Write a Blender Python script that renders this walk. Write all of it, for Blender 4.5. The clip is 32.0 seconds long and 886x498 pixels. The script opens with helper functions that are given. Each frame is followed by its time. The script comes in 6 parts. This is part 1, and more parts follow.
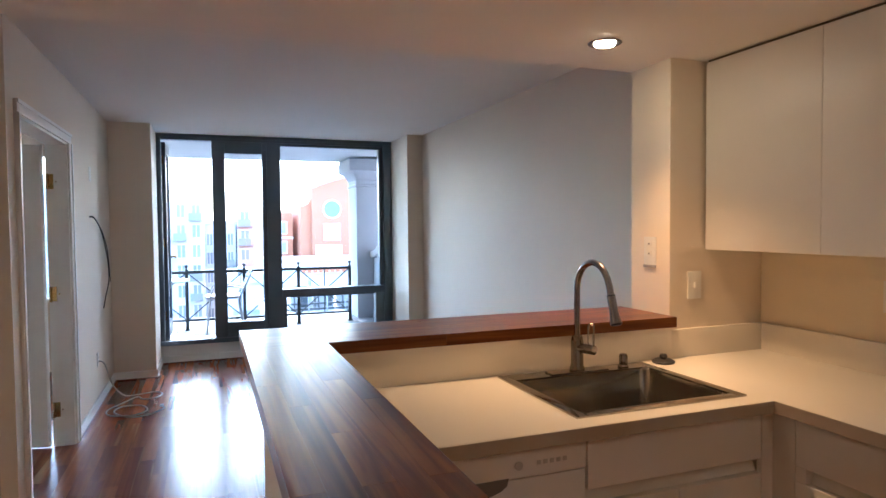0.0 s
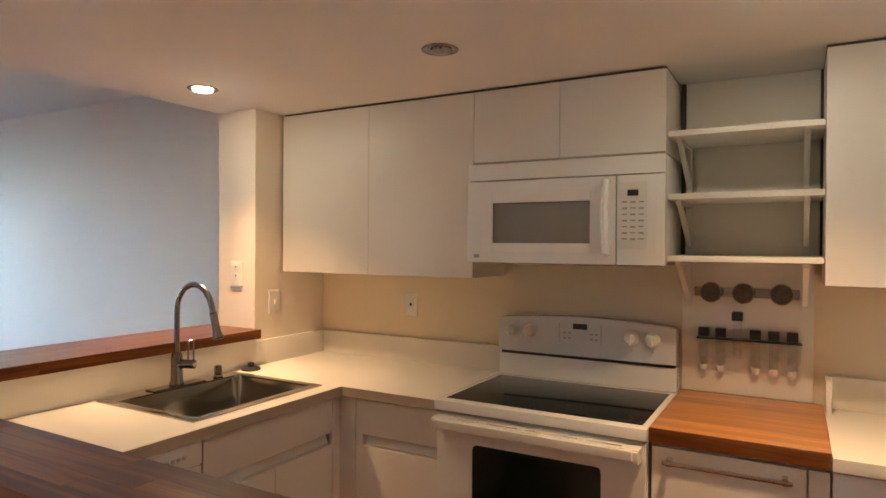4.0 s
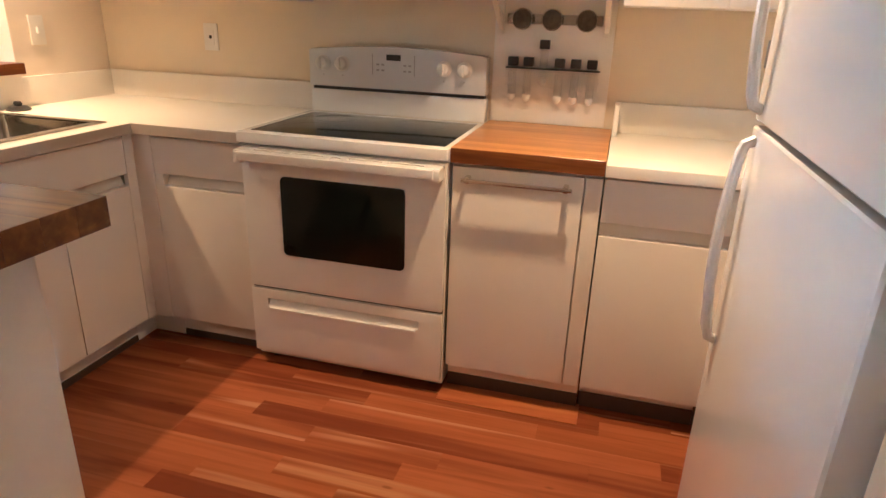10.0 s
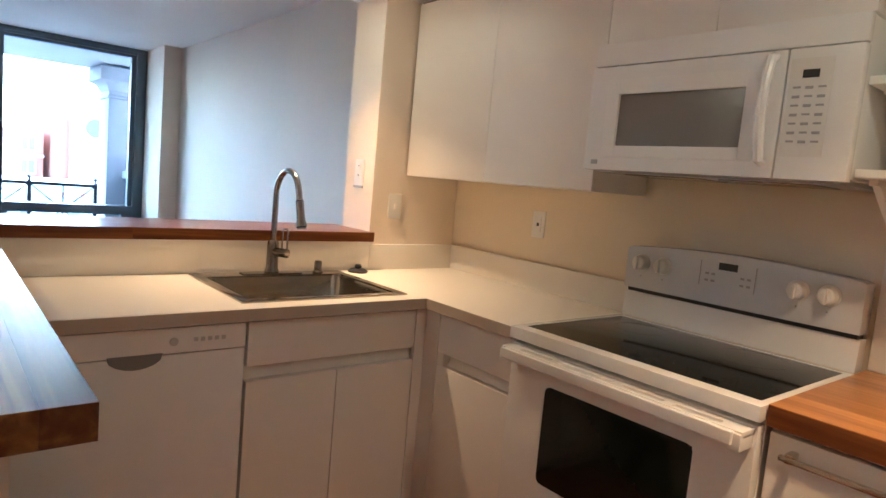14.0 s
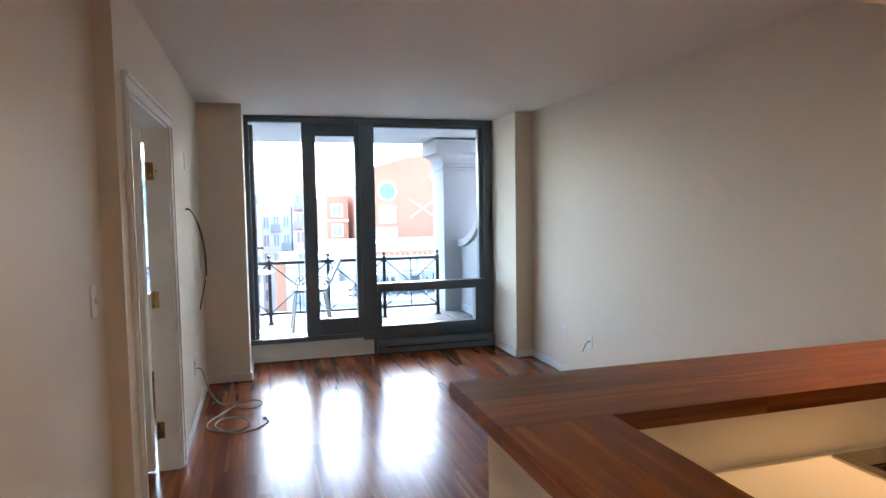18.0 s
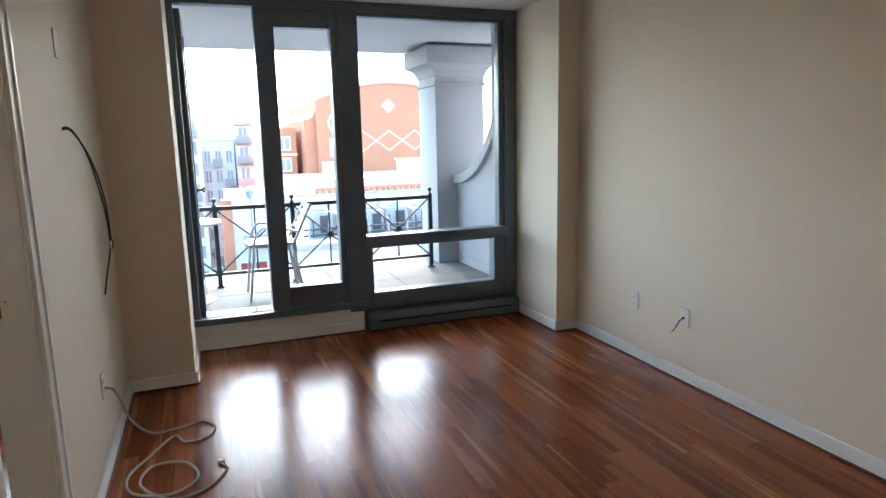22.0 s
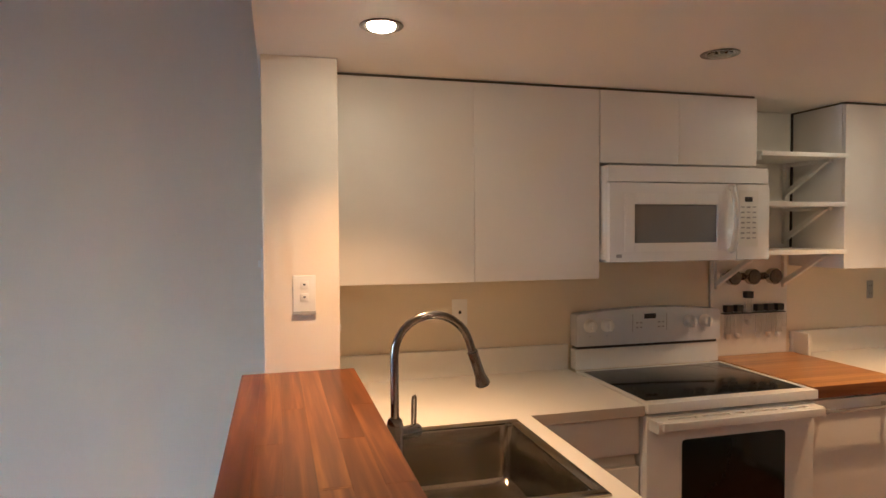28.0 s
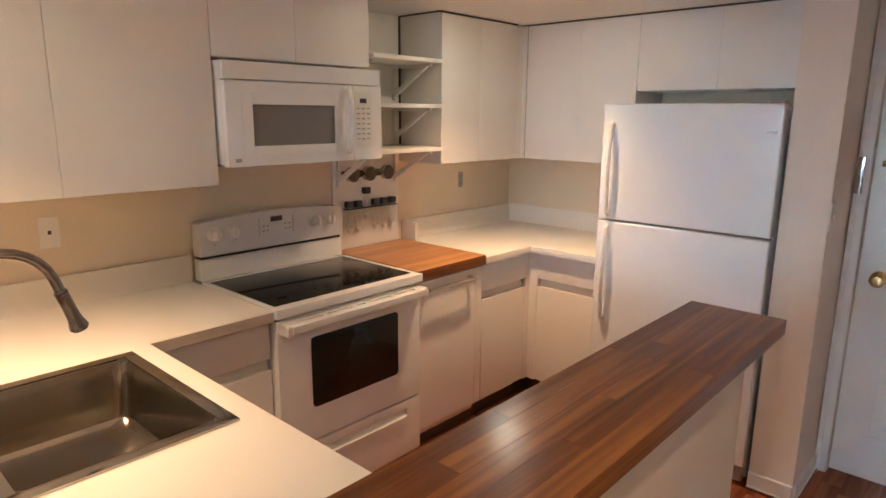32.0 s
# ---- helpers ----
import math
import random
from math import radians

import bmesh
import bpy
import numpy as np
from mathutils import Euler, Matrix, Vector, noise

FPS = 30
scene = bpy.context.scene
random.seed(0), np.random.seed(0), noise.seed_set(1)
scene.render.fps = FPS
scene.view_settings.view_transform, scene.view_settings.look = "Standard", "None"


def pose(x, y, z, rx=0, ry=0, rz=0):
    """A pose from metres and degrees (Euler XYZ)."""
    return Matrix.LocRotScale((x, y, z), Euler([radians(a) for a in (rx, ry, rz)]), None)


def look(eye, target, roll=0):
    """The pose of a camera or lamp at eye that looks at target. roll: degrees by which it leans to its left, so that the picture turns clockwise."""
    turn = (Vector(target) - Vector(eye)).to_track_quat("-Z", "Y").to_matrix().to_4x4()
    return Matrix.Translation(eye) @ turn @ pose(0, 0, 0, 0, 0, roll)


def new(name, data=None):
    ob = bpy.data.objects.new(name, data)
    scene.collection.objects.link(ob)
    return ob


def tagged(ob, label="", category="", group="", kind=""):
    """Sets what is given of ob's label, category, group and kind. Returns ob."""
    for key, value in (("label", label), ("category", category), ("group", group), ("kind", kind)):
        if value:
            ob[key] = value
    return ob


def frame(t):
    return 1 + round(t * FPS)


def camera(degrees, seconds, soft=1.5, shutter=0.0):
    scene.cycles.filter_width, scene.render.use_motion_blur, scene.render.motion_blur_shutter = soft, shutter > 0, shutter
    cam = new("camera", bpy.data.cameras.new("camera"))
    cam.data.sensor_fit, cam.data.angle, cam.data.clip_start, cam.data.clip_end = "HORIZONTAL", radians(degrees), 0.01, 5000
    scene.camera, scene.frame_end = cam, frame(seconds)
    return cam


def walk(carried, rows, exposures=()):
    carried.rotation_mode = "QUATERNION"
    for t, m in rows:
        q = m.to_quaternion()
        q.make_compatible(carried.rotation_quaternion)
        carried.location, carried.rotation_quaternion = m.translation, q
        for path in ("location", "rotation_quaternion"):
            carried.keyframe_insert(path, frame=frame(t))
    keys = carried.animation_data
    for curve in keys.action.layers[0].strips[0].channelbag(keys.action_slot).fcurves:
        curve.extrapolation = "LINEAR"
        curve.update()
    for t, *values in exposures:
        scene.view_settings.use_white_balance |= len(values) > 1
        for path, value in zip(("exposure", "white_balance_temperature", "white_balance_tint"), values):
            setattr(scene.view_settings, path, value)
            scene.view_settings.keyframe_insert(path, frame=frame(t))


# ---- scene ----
cam = camera(70.5, 32.0)
PATH = [
    (0, (-2.274, -2.085, 1.466), (-1.573, -0.213, 1.391), -0.5),
    (0.5, (-2.326, -2.163, 1.468), (-1.513, -0.338, 1.371), -1.0),
    (1, (-2.366, -2.249, 1.464), (-1.424, -0.487, 1.370), -0.9),
    (1.5, (-2.431, -2.241, 1.448), (-1.360, -0.555, 1.339), -0.0),
    (2, (-2.531, -2.213, 1.456), (-1.335, -0.613, 1.358), 0.0),
    (2.5, (-2.594, -2.234, 1.480), (-1.241, -0.765, 1.364), -0.5),
    (3, (-2.630, -2.241, 1.491), (-1.104, -0.952, 1.400), 0.3),
    (3.5, (-2.653, -2.250, 1.490), (-1.011, -1.109, 1.443), 0.6),
    (4, (-2.662, -2.258, 1.488), (-0.922, -1.273, 1.479), 0.4),
    (4.5, (-2.653, -2.274, 1.492), (-0.844, -1.422, 1.515), 0.5),
    (6.5, (-2.587, -2.322, 1.502), (-0.637, -1.880, 1.486), -0.8),
    (7, (-2.595, -2.307, 1.470), (-0.638, -1.912, 1.342), -1.4),
    (7.5, (-2.608, -2.294, 1.435), (-0.663, -1.914, 1.161), -1.2),
    (8, (-2.606, -2.306, 1.406), (-0.686, -1.910, 1.013), -0.8),
    (8.5, (-2.607, -2.322, 1.383), (-0.714, -1.904, 0.893), -0.9),
    (9, (-2.621, -2.320, 1.361), (-0.751, -1.914, 0.779), -0.6),
    (9.5, (-2.628, -2.331, 1.345), (-0.786, -1.923, 0.680), 0.4),
    (10, (-2.567, -2.357, 1.326), (-0.758, -1.876, 0.624), 2.0),
    (10.5, (-2.382, -2.419, 1.311), (-0.661, -1.623, 0.674), 1.4),
    (11, (-2.240, -2.368, 1.305), (-0.647, -1.287, 0.764), 0.9),
    (11.5, (-2.148, -2.361, 1.308), (-0.658, -1.128, 0.797), 1.8),
    (12, (-2.075, -2.370, 1.301), (-0.635, -1.057, 0.852), 3.2),
    (12.5, (-2.033, -2.395, 1.276), (-0.640, -1.013, 0.885), 4.7),
    (13, (-2.002, -2.413, 1.264), (-0.706, -0.927, 0.930), 4.5),
    (13.5, (-2.013, -2.420, 1.287), (-0.742, -0.904, 0.988), 4.8),
    (14, (-2.050, -2.411, 1.341), (-0.782, -0.879, 1.129), 5.2),
    (14.5, (-2.123, -2.407, 1.409), (-1.009, -0.750, 1.296), 3.7),
    (15, (-2.262, -2.415, 1.503), (-1.491, -0.570, 1.451), -1.6),
    (15.5, (-2.491, -2.452, 1.575), (-1.986, -0.517, 1.521), -3.2),
    (17.5, (-2.576, -1.517, 1.549), (-1.993, 0.395, 1.469), -1.2),
    (18, (-2.640, -1.236, 1.547), (-2.085, 0.681, 1.413), -0.9),
    (18.5, (-2.690, -0.963, 1.542), (-2.090, 0.940, 1.408), -1.3),
    (19, (-2.695, -0.691, 1.542), (-2.010, 1.182, 1.380), -1.4),
    (19.5, (-2.690, -0.462, 1.535), (-2.006, 1.408, 1.349), -1.6),
    (20, (-2.726, -0.242, 1.518), (-2.049, 1.626, 1.289), -1.3),
    (20.5, (-2.731, -0.020, 1.503), (-2.026, 1.840, 1.292), -1.0),
    (21, (-2.680, 0.219, 1.498), (-1.934, 2.061, 1.278), -1.3),
    (21.5, (-2.614, 0.432, 1.499), (-1.900, 2.283, 1.248), -1.4),
    (22, (-2.629, 0.562, 1.483), (-1.934, 2.405, 1.137), -1.3),
    (22.5, (-2.706, 0.628, 1.472), (-1.955, 2.442, 1.091), -1.3),
    (23, (-2.752, 0.643, 1.472), (-1.897, 2.427, 1.179), -0.8),
    (23.5, (-2.763, 0.630, 1.490), (-1.785, 2.361, 1.271), -0.7),
    (24, (-2.778, 0.548, 1.520), (-1.648, 2.189, 1.350), -0.1),
    (24.5, (-2.796, 0.454, 1.554), (-1.475, 1.952, 1.449), 0.4),
    (26.5, (-2.717, 0.255, 1.580), (-0.759, 0.656, 1.500), -1.1),
    (27, (-2.694, 0.266, 1.587), (-0.697, 0.326, 1.503), -1.0),
    (27.5, (-2.667, 0.236, 1.577), (-0.682, 0.002, 1.493), -0.4),
    (28, (-2.650, 0.208, 1.565), (-0.718, -0.307, 1.500), -0.3),
    (28.5, (-2.644, 0.192, 1.534), (-0.806, -0.596, 1.505), -0.5),
    (29, (-2.661, 0.180, 1.513), (-0.936, -0.832, 1.506), -0.2),
    (29.5, (-2.651, 0.154, 1.504), (-1.059, -1.056, 1.490), -0.1),
    (30, (-2.624, 0.126, 1.520), (-1.172, -1.249, 1.491), -0.2),
    (30.5, (-2.622, 0.115, 1.569), (-1.255, -1.344, 1.534), -0.5),
    (31, (-2.628, 0.119, 1.624), (-1.276, -1.352, 1.541), -0.8),
    (31.5, (-2.600, 0.116, 1.652), (-1.260, -1.345, 1.380), -0.2),
    (32, (-2.584, 0.115, 1.630), (-1.264, -1.327, 1.208), 0.4),
]
EXPOSURES = [(0, 4.15, 5200, 4), (1, 3.98, 5200, 4), (2, 3.92, 5200, 4), (3, 4.5, 5100, 2), (4.5, 4.65, 5000, -1), (7, 4.95, 5050, 3), (9, 5.33, 4850, 3), (10, 5.3, 4750, 1), (11, 4.98, 4750, 0), (12, 5.0, 4600, -2), (13, 4.7, 4600, -2), (14, 4.8, 4550, -2), (15, 4.0, 4850, -3), (18, 4.15, 5750, 2), (20, 4.3, 6150, 3), (21, 3.75, 6100, 2), (22, 3.75, 6200, 1), (24, 3.65, 6600, 4), (26.5, 4.55, 5150, 0), (27.2, 4.5, 4950, 3), (28, 4.45, 5000, 3), (29, 4.7, 5000, 2), (30, 4.8, 4800, 2), (31, 4.85, 4700, 0), (32, 4.92, 4800, 3)]
walk(cam, [(t, look(eye, target, roll)) for t, eye, target, roll in PATH], EXPOSURES)

# ---- plan (metres): range wall x = 0, kitchen face of the sink wall y = 0, balcony towards +y ----
XC, PIER = -0.498, 0.250      # end of the pier at the bar, and its thickness
YB = -3.375                   # back wall behind the fridge
YW = 5.27                     # inner face of the window wall
XW, XH, YJ = -3.15, -3.22, 1.40   # bedroom wall, hall wall, and where one steps to the other
ZK, ZL = 2.14, 2.48           # kitchen and living room ceilings
YS = 0.26                     # edge of the lower ceiling
YE = -3.07                    # entry door wall
BAR_Z = 1.087                 # top of the bar
BX0, BX1 = -2.175, -1.915     # bar leg beside the hall
BY0, BY1 = -0.046, 0.322      # bar leg over the sink
BEND = -1.722                 # free end of the bar
TOP, DEEP = 0.914, 0.64       # counter
UP0, UP1, UPX = 1.355, 2.132, 0.325   # wall cabinets: foot, top, depth

# ---- world and light ----
world = bpy.data.worlds.new("sky")
world.use_nodes = True
scene.world = world
wn = world.node_tree.nodes
sky = wn.new("ShaderNodeTexSky")
sky.sky_type = "NISHITA"
sky.sun_disc = False
sky.sun_elevation, sky.sun_rotation = radians(48), radians(12)
sky.dust_density, sky.air_density = 2.0, 1.0
world.node_tree.links.new(sky.outputs[0], wn["Background"].inputs[0])
wn["Background"].inputs[1].default_value = 0.15


def lamp(name, kind, m, power, color, **kw):
    data = bpy.data.lights.new(name, kind)
    data.energy, data.color = power, color
    for key, value in kw.items():
        if key == "size":
            data.shadow_soft_size = value
        elif key == "spot":
            data.spot_size, data.spot_blend = radians(value), 1.0
        elif key == "angle":
            data.angle = radians(value)
        elif key == "area":
            data.shape, data.size, data.size_y = "RECTANGLE", value[0], value[1]
    ob = new(name, data)
    ob.matrix_world = m
    return ob


lamp("sun", "SUN", look((4.2, 20.0, 22.5), (0, 0, 0)), 0.5, (1, 0.97, 0.93), angle=20)
WARM = (1.0, 0.495, 0.195)
for name, x, y, power, cone in (("sink_light", -0.876, -0.088, 4.9, 97), ("counter_light", -0.862, -2.25, 3.7, 101), ("hall_light", -2.66, -0.43, 0.85, 155)):
    lamp(name, "SPOT", look((x, y, ZK - 0.02), (x, y, 0), 0), power, WARM, size=0.024, spot=cone)

# ---- mesh tools ----
def bm_box(x0, x1, y0, y1, z0, z1, b=0.0, seg=2):
    bm = bmesh.new()
    x0, x1, y0, y1, z0, z1 = min(x0, x1), max(x0, x1), min(y0, y1), max(y0, y1), min(z0, z1), max(z0, z1)
    vs = [bm.verts.new((x, y, z)) for z in (z0, z1) for x, y in ((x0, y0), (x1, y0), (x1, y1), (x0, y1))]
    for f in ((3, 2, 1, 0), (4, 5, 6, 7), (0, 1, 5, 4), (1, 2, 6, 5), (2, 3, 7, 6), (3, 0, 4, 7)):
        bm.faces.new([vs[i] for i in f])
    if b > 0:
        b = min(b, 0.45 * min(x1 - x0, y1 - y0, z1 - z0))
        bmesh.ops.bevel(bm, geom=bm.edges[:], offset=b, segments=seg, profile=0.7, affect="EDGES")
    return bm


def bm_cells(us, vs, holes, w0, w1, axis="z", b=0.0):
    """One solid plate over a grid of cells (lines us, vs), without the cells in holes; thick from w0 to w1 along an axis."""
    place = {"z": lambda u, v, w: (u, v, w), "x": lambda u, v, w: (w, u, v), "y": lambda u, v, w: (u, w, v)}[axis]
    bm = bmesh.new()
    got = {}

    def at(i, j, k):
        if (i, j, k) not in got:
            got[i, j, k] = bm.verts.new(place(us[i], vs[j], (w0, w1)[k]))
        return got[i, j, k]
    cells = {(i, j) for i in range(len(us) - 1) for j in range(len(vs) - 1)} - set(holes)
    for i, j in sorted(cells):
        bm.faces.new((at(i, j, 1), at(i + 1, j, 1), at(i + 1, j + 1, 1), at(i, j + 1, 1)))
        bm.faces.new((at(i, j, 0), at(i, j + 1, 0), at(i + 1, j + 1, 0), at(i + 1, j, 0)))
        for di, dj, p, q in ((0, -1, (i, j), (i + 1, j)), (1, 0, (i + 1, j), (i + 1, j + 1)), (0, 1, (i + 1, j + 1), (i, j + 1)), (-1, 0, (i, j + 1), (i, j))):
            if (i + di, j + dj) not in cells:
                bm.faces.new((at(*p, 0), at(*q, 0), at(*q, 1), at(*p, 1)))
    bmesh.ops.recalc_face_normals(bm, faces=bm.faces[:])
    if b > 0:
        sharp = [e for e in bm.edges if len(e.link_faces) == 2 and e.calc_face_angle() > 0.5]
        bmesh.ops.bevel(bm, geom=sharp, offset=b, segments=2, profile=0.7, affect="EDGES")
    return bm


def join(*bms):
    out = bmesh.new()
    for bm in bms:
        me = bpy.data.meshes.new("tmp")
        bm.to_mesh(me)
        out.from_mesh(me)
        bpy.data.meshes.remove(me)
        bm.free()
    return out


def bm_cyl(p0, p1, r0, r1=None, n=20, b=0.0):
    p0, p1 = Vector(p0), Vector(p1)
    bm = bmesh.new()
    bmesh.ops.create_cone(bm, cap_ends=True, segments=n, radius1=r0, radius2=r0 if r1 is None else r1, depth=(p1 - p0).length)
    if b:
        es = [e for e in bm.edges if len(e.link_faces) == 2 and any(len(f.verts) > 4 for f in e.link_faces)]
        bmesh.ops.bevel(bm, geom=es, offset=b, segments=2, profile=0.6, affect="EDGES")
    turn = (p1 - p0).to_track_quat("Z", "Y").to_matrix().to_4x4()
    bm.transform(Matrix.Translation((p0 + p1) / 2) @ turn)
    return bm


def bm_tube(points, r, n=10, closed=False, flat=1.0):
    """A tube of radius r (a number, or one for each point) swept along the points."""
    pts = [Vector(p) for p in points]
    rs = r if isinstance(r, (list, tuple)) else [r] * len(pts)
    bm = bmesh.new()
    rings, up = [], None
    for i, p in enumerate(pts):
        a, c = pts[i - 1 if i or closed else i], pts[(i + 1) % len(pts) if i + 1 < len(pts) or closed else i]
        way = (c - a).normalized()
        if up is None:
            up = Vector((0, 0, 1)) if abs(way.z) < 0.9 else Vector((1, 0, 0))
        side = way.cross(up).normalized()
        up = side.cross(way).normalized()
        rings.append([bm.verts.new(p + rs[i] * (side * math.cos(2 * math.pi * k / n) + up * flat * math.sin(2 * math.pi * k / n))) for k in range(n)])
    for i in range(len(rings) - (0 if closed else 1)):
        a, c = rings[i], rings[(i + 1) % len(rings)]
        for k in range(n):
            bm.faces.new((a[k], a[(k + 1) % n], c[(k + 1) % n], c[k]))
    if not closed:
        bm.faces.new(rings[0][::-1])
        bm.faces.new(rings[-1])
    bmesh.ops.recalc_face_normals(bm, faces=bm.faces[:])
    return bm


def bm_prism(outline, axis, a0, a1, b=0.0):
    """A flat outline of pairs, pushed along an axis from a0 to a1. Pairs are the other two axes in xyz order."""
    bm = bmesh.new()

    def at(u, v, a):
        return {"x": (a, u, v), "y": (u, a, v), "z": (u, v, a)}[axis]

    lo, hi = [[bm.verts.new(at(u, v, a)) for u, v in outline] for a in (a0, a1)]
    n = len(outline)
    bm.faces.new(lo)
    bm.faces.new(hi[::-1])
    for i in range(n):
        bm.faces.new((lo[i], hi[i], hi[(i + 1) % n], lo[(i + 1) % n]))
    bmesh.ops.recalc_face_normals(bm, faces=bm.faces[:])
    if b:
        bmesh.ops.bevel(bm, geom=bm.edges[:], offset=b, segments=2, profile=0.7, affect="EDGES")
    return bm


def bm_lathe(profile, centre, n=24, axis=(0, 0, 1)):
    """Pairs of radius and height turned round an axis through centre."""
    bm = bmesh.new()
    rings = [[bm.verts.new((r * math.cos(2 * math.pi * k / n), r * math.sin(2 * math.pi * k / n), z)) for k in range(n)] for r, z in profile]
    for a, c in zip(rings, rings[1:]):
        for k in range(n):
            bm.faces.new((a[k], a[(k + 1) % n], c[(k + 1) % n], c[k]))
    bm.faces.new(rings[0][::-1])
    bm.faces.new(rings[-1])
    bmesh.ops.recalc_face_normals(bm, faces=bm.faces[:])
    bm.transform(Matrix.Translation(centre) @ Vector(axis).to_track_quat("Z", "Y").to_matrix().to_4x4())
    return bm


def arc(c, r, a0, a1, n, plane="xz"):
    """Points on an arc, in degrees, in a plane through the point c."""
    out = []
    for i in range(n + 1):
        a = radians(a0 + (a1 - a0) * i / n)
        p = list(c)
        p["xyz".index(plane[0])] += r * math.cos(a)
        p["xyz".index(plane[1])] += r * math.sin(a)
        out.append(tuple(p))
    return out


def origin(ob):
    v = Vector((0, 0, 0))
    while ob:
        v += ob.location
        ob = ob.parent
    return v


def mesh_of(name, bm, material, smooth=True):
    me = bpy.data.meshes.new(name)
    bm.to_mesh(me)
    bm.free()
    me.materials.append(material)
    if smooth:
        me.shade_smooth()
        me.set_sharp_from_angle(angle=radians(32))
    return me


def part(name, bm, material, parent, label=""):
    """Links a mesh, given in world places, as one part of a thing or of a part."""
    bm.transform(Matrix.Translation(-origin(parent)))
    ob = new(name, mesh_of(name, bm, material))
    ob.parent = parent
    return tagged(ob, label)


def thing(name, at, label, category, group="", kind=""):
    ob = new(name)
    ob.empty_display_size = 0.05
    ob.location = at
    return tagged(ob, label, category, group, kind)


def single(name, bm, material, label, category, group="", kind=""):
    """A thing of one mesh, with its origin at the foot."""
    lo = [min(v.co[i] for v in bm.verts) for i in range(3)]
    hi = [max(v.co[i] for v in bm.verts) for i in range(3)]
    at = Vector(((lo[0] + hi[0]) / 2, (lo[1] + hi[1]) / 2, lo[2]))
    bm.transform(Matrix.Translation(-at))
    ob = new(name, mesh_of(name, bm, material))
    ob.location = at
    return tagged(ob, label, category, group, kind)


def structure(name, bm, material, label="", category=""):
    ob = new(name, mesh_of(name, bm, material, smooth=False))
    return tagged(ob, label, category, "", "structure")


# ---- materials ----
def shader(name):
    m = bpy.data.materials.new(name)
    m.use_nodes = True
    t = m.node_tree
    return m, t, t.nodes["Principled BSDF"]


def surface(name, color, rough=0.5, metal=0.0, var=0.05, scale=2.0, fine=80.0, bump=0.05, rvar=0.06, coat=0.0, object_var=0.0):
    """A paint-like surface: broad mottling, fine grain, uneven gloss and fine relief."""
    m, t, p = shader(name)
    n, link = t.nodes, t.links.new
    pos = n.new("ShaderNodeNewGeometry")
    big, small = n.new("ShaderNodeTexNoise"), n.new("ShaderNodeTexNoise")
    big.inputs["Scale"].default_value, small.inputs["Scale"].default_value = scale, fine
    big.inputs["Detail"].default_value, small.inputs["Detail"].default_value = 4, 2
    for q in (big, small):
        link(pos.outputs["Position"], q.inputs["Vector"])
    add = n.new("ShaderNodeMath")
    add.operation = "MULTIPLY_ADD"
    link(small.outputs["Fac"], add.inputs[0])
    add.inputs[1].default_value = 0.35
    link(big.outputs["Fac"], add.inputs[2])
    ramp = n.new("ShaderNodeMapRange")
    link(add.outputs[0], ramp.inputs["Value"])
    ramp.inputs["From Min"].default_value, ramp.inputs["From Max"].default_value = 0.35, 1.0
    ramp.inputs["To Min"].default_value, ramp.inputs["To Max"].default_value = 1 - var, 1 + var
    hsv = n.new("ShaderNodeHueSaturation")
    hsv.inputs["Color"].default_value = (*color, 1)
    value = ramp.outputs[0]
    if object_var:
        info = n.new("ShaderNodeObjectInfo")
        off = n.new("ShaderNodeMapRange")
        link(info.outputs["Random"], off.inputs["Value"])
        off.inputs["To Min"].default_value, off.inputs["To Max"].default_value = 1 - object_var, 1 + object_var
        mul = n.new("ShaderNodeMath")
        mul.operation = "MULTIPLY"
        link(value, mul.inputs[0])
        link(off.outputs[0], mul.inputs[1])
        value = mul.outputs[0]
    link(value, hsv.inputs["Value"])
    link(hsv.outputs[0], p.inputs["Base Color"])
    r = n.new("ShaderNodeMapRange")
    link(big.outputs["Fac"], r.inputs["Value"])
    r.inputs["To Min"].default_value, r.inputs["To Max"].default_value = max(0.02, rough - rvar), min(1, rough + rvar)
    link(r.outputs[0], p.inputs["Roughness"])
    p.inputs["Metallic"].default_value = metal
    p.inputs["Coat Weight"].default_value = coat
    if bump:
        bn = n.new("ShaderNodeBump")
        bn.inputs["Strength"].default_value, bn.inputs["Distance"].default_value = bump, 0.002
        link(small.outputs["Fac"], bn.inputs["Height"])
        link(bn.outputs[0], p.inputs["Normal"])
    return m


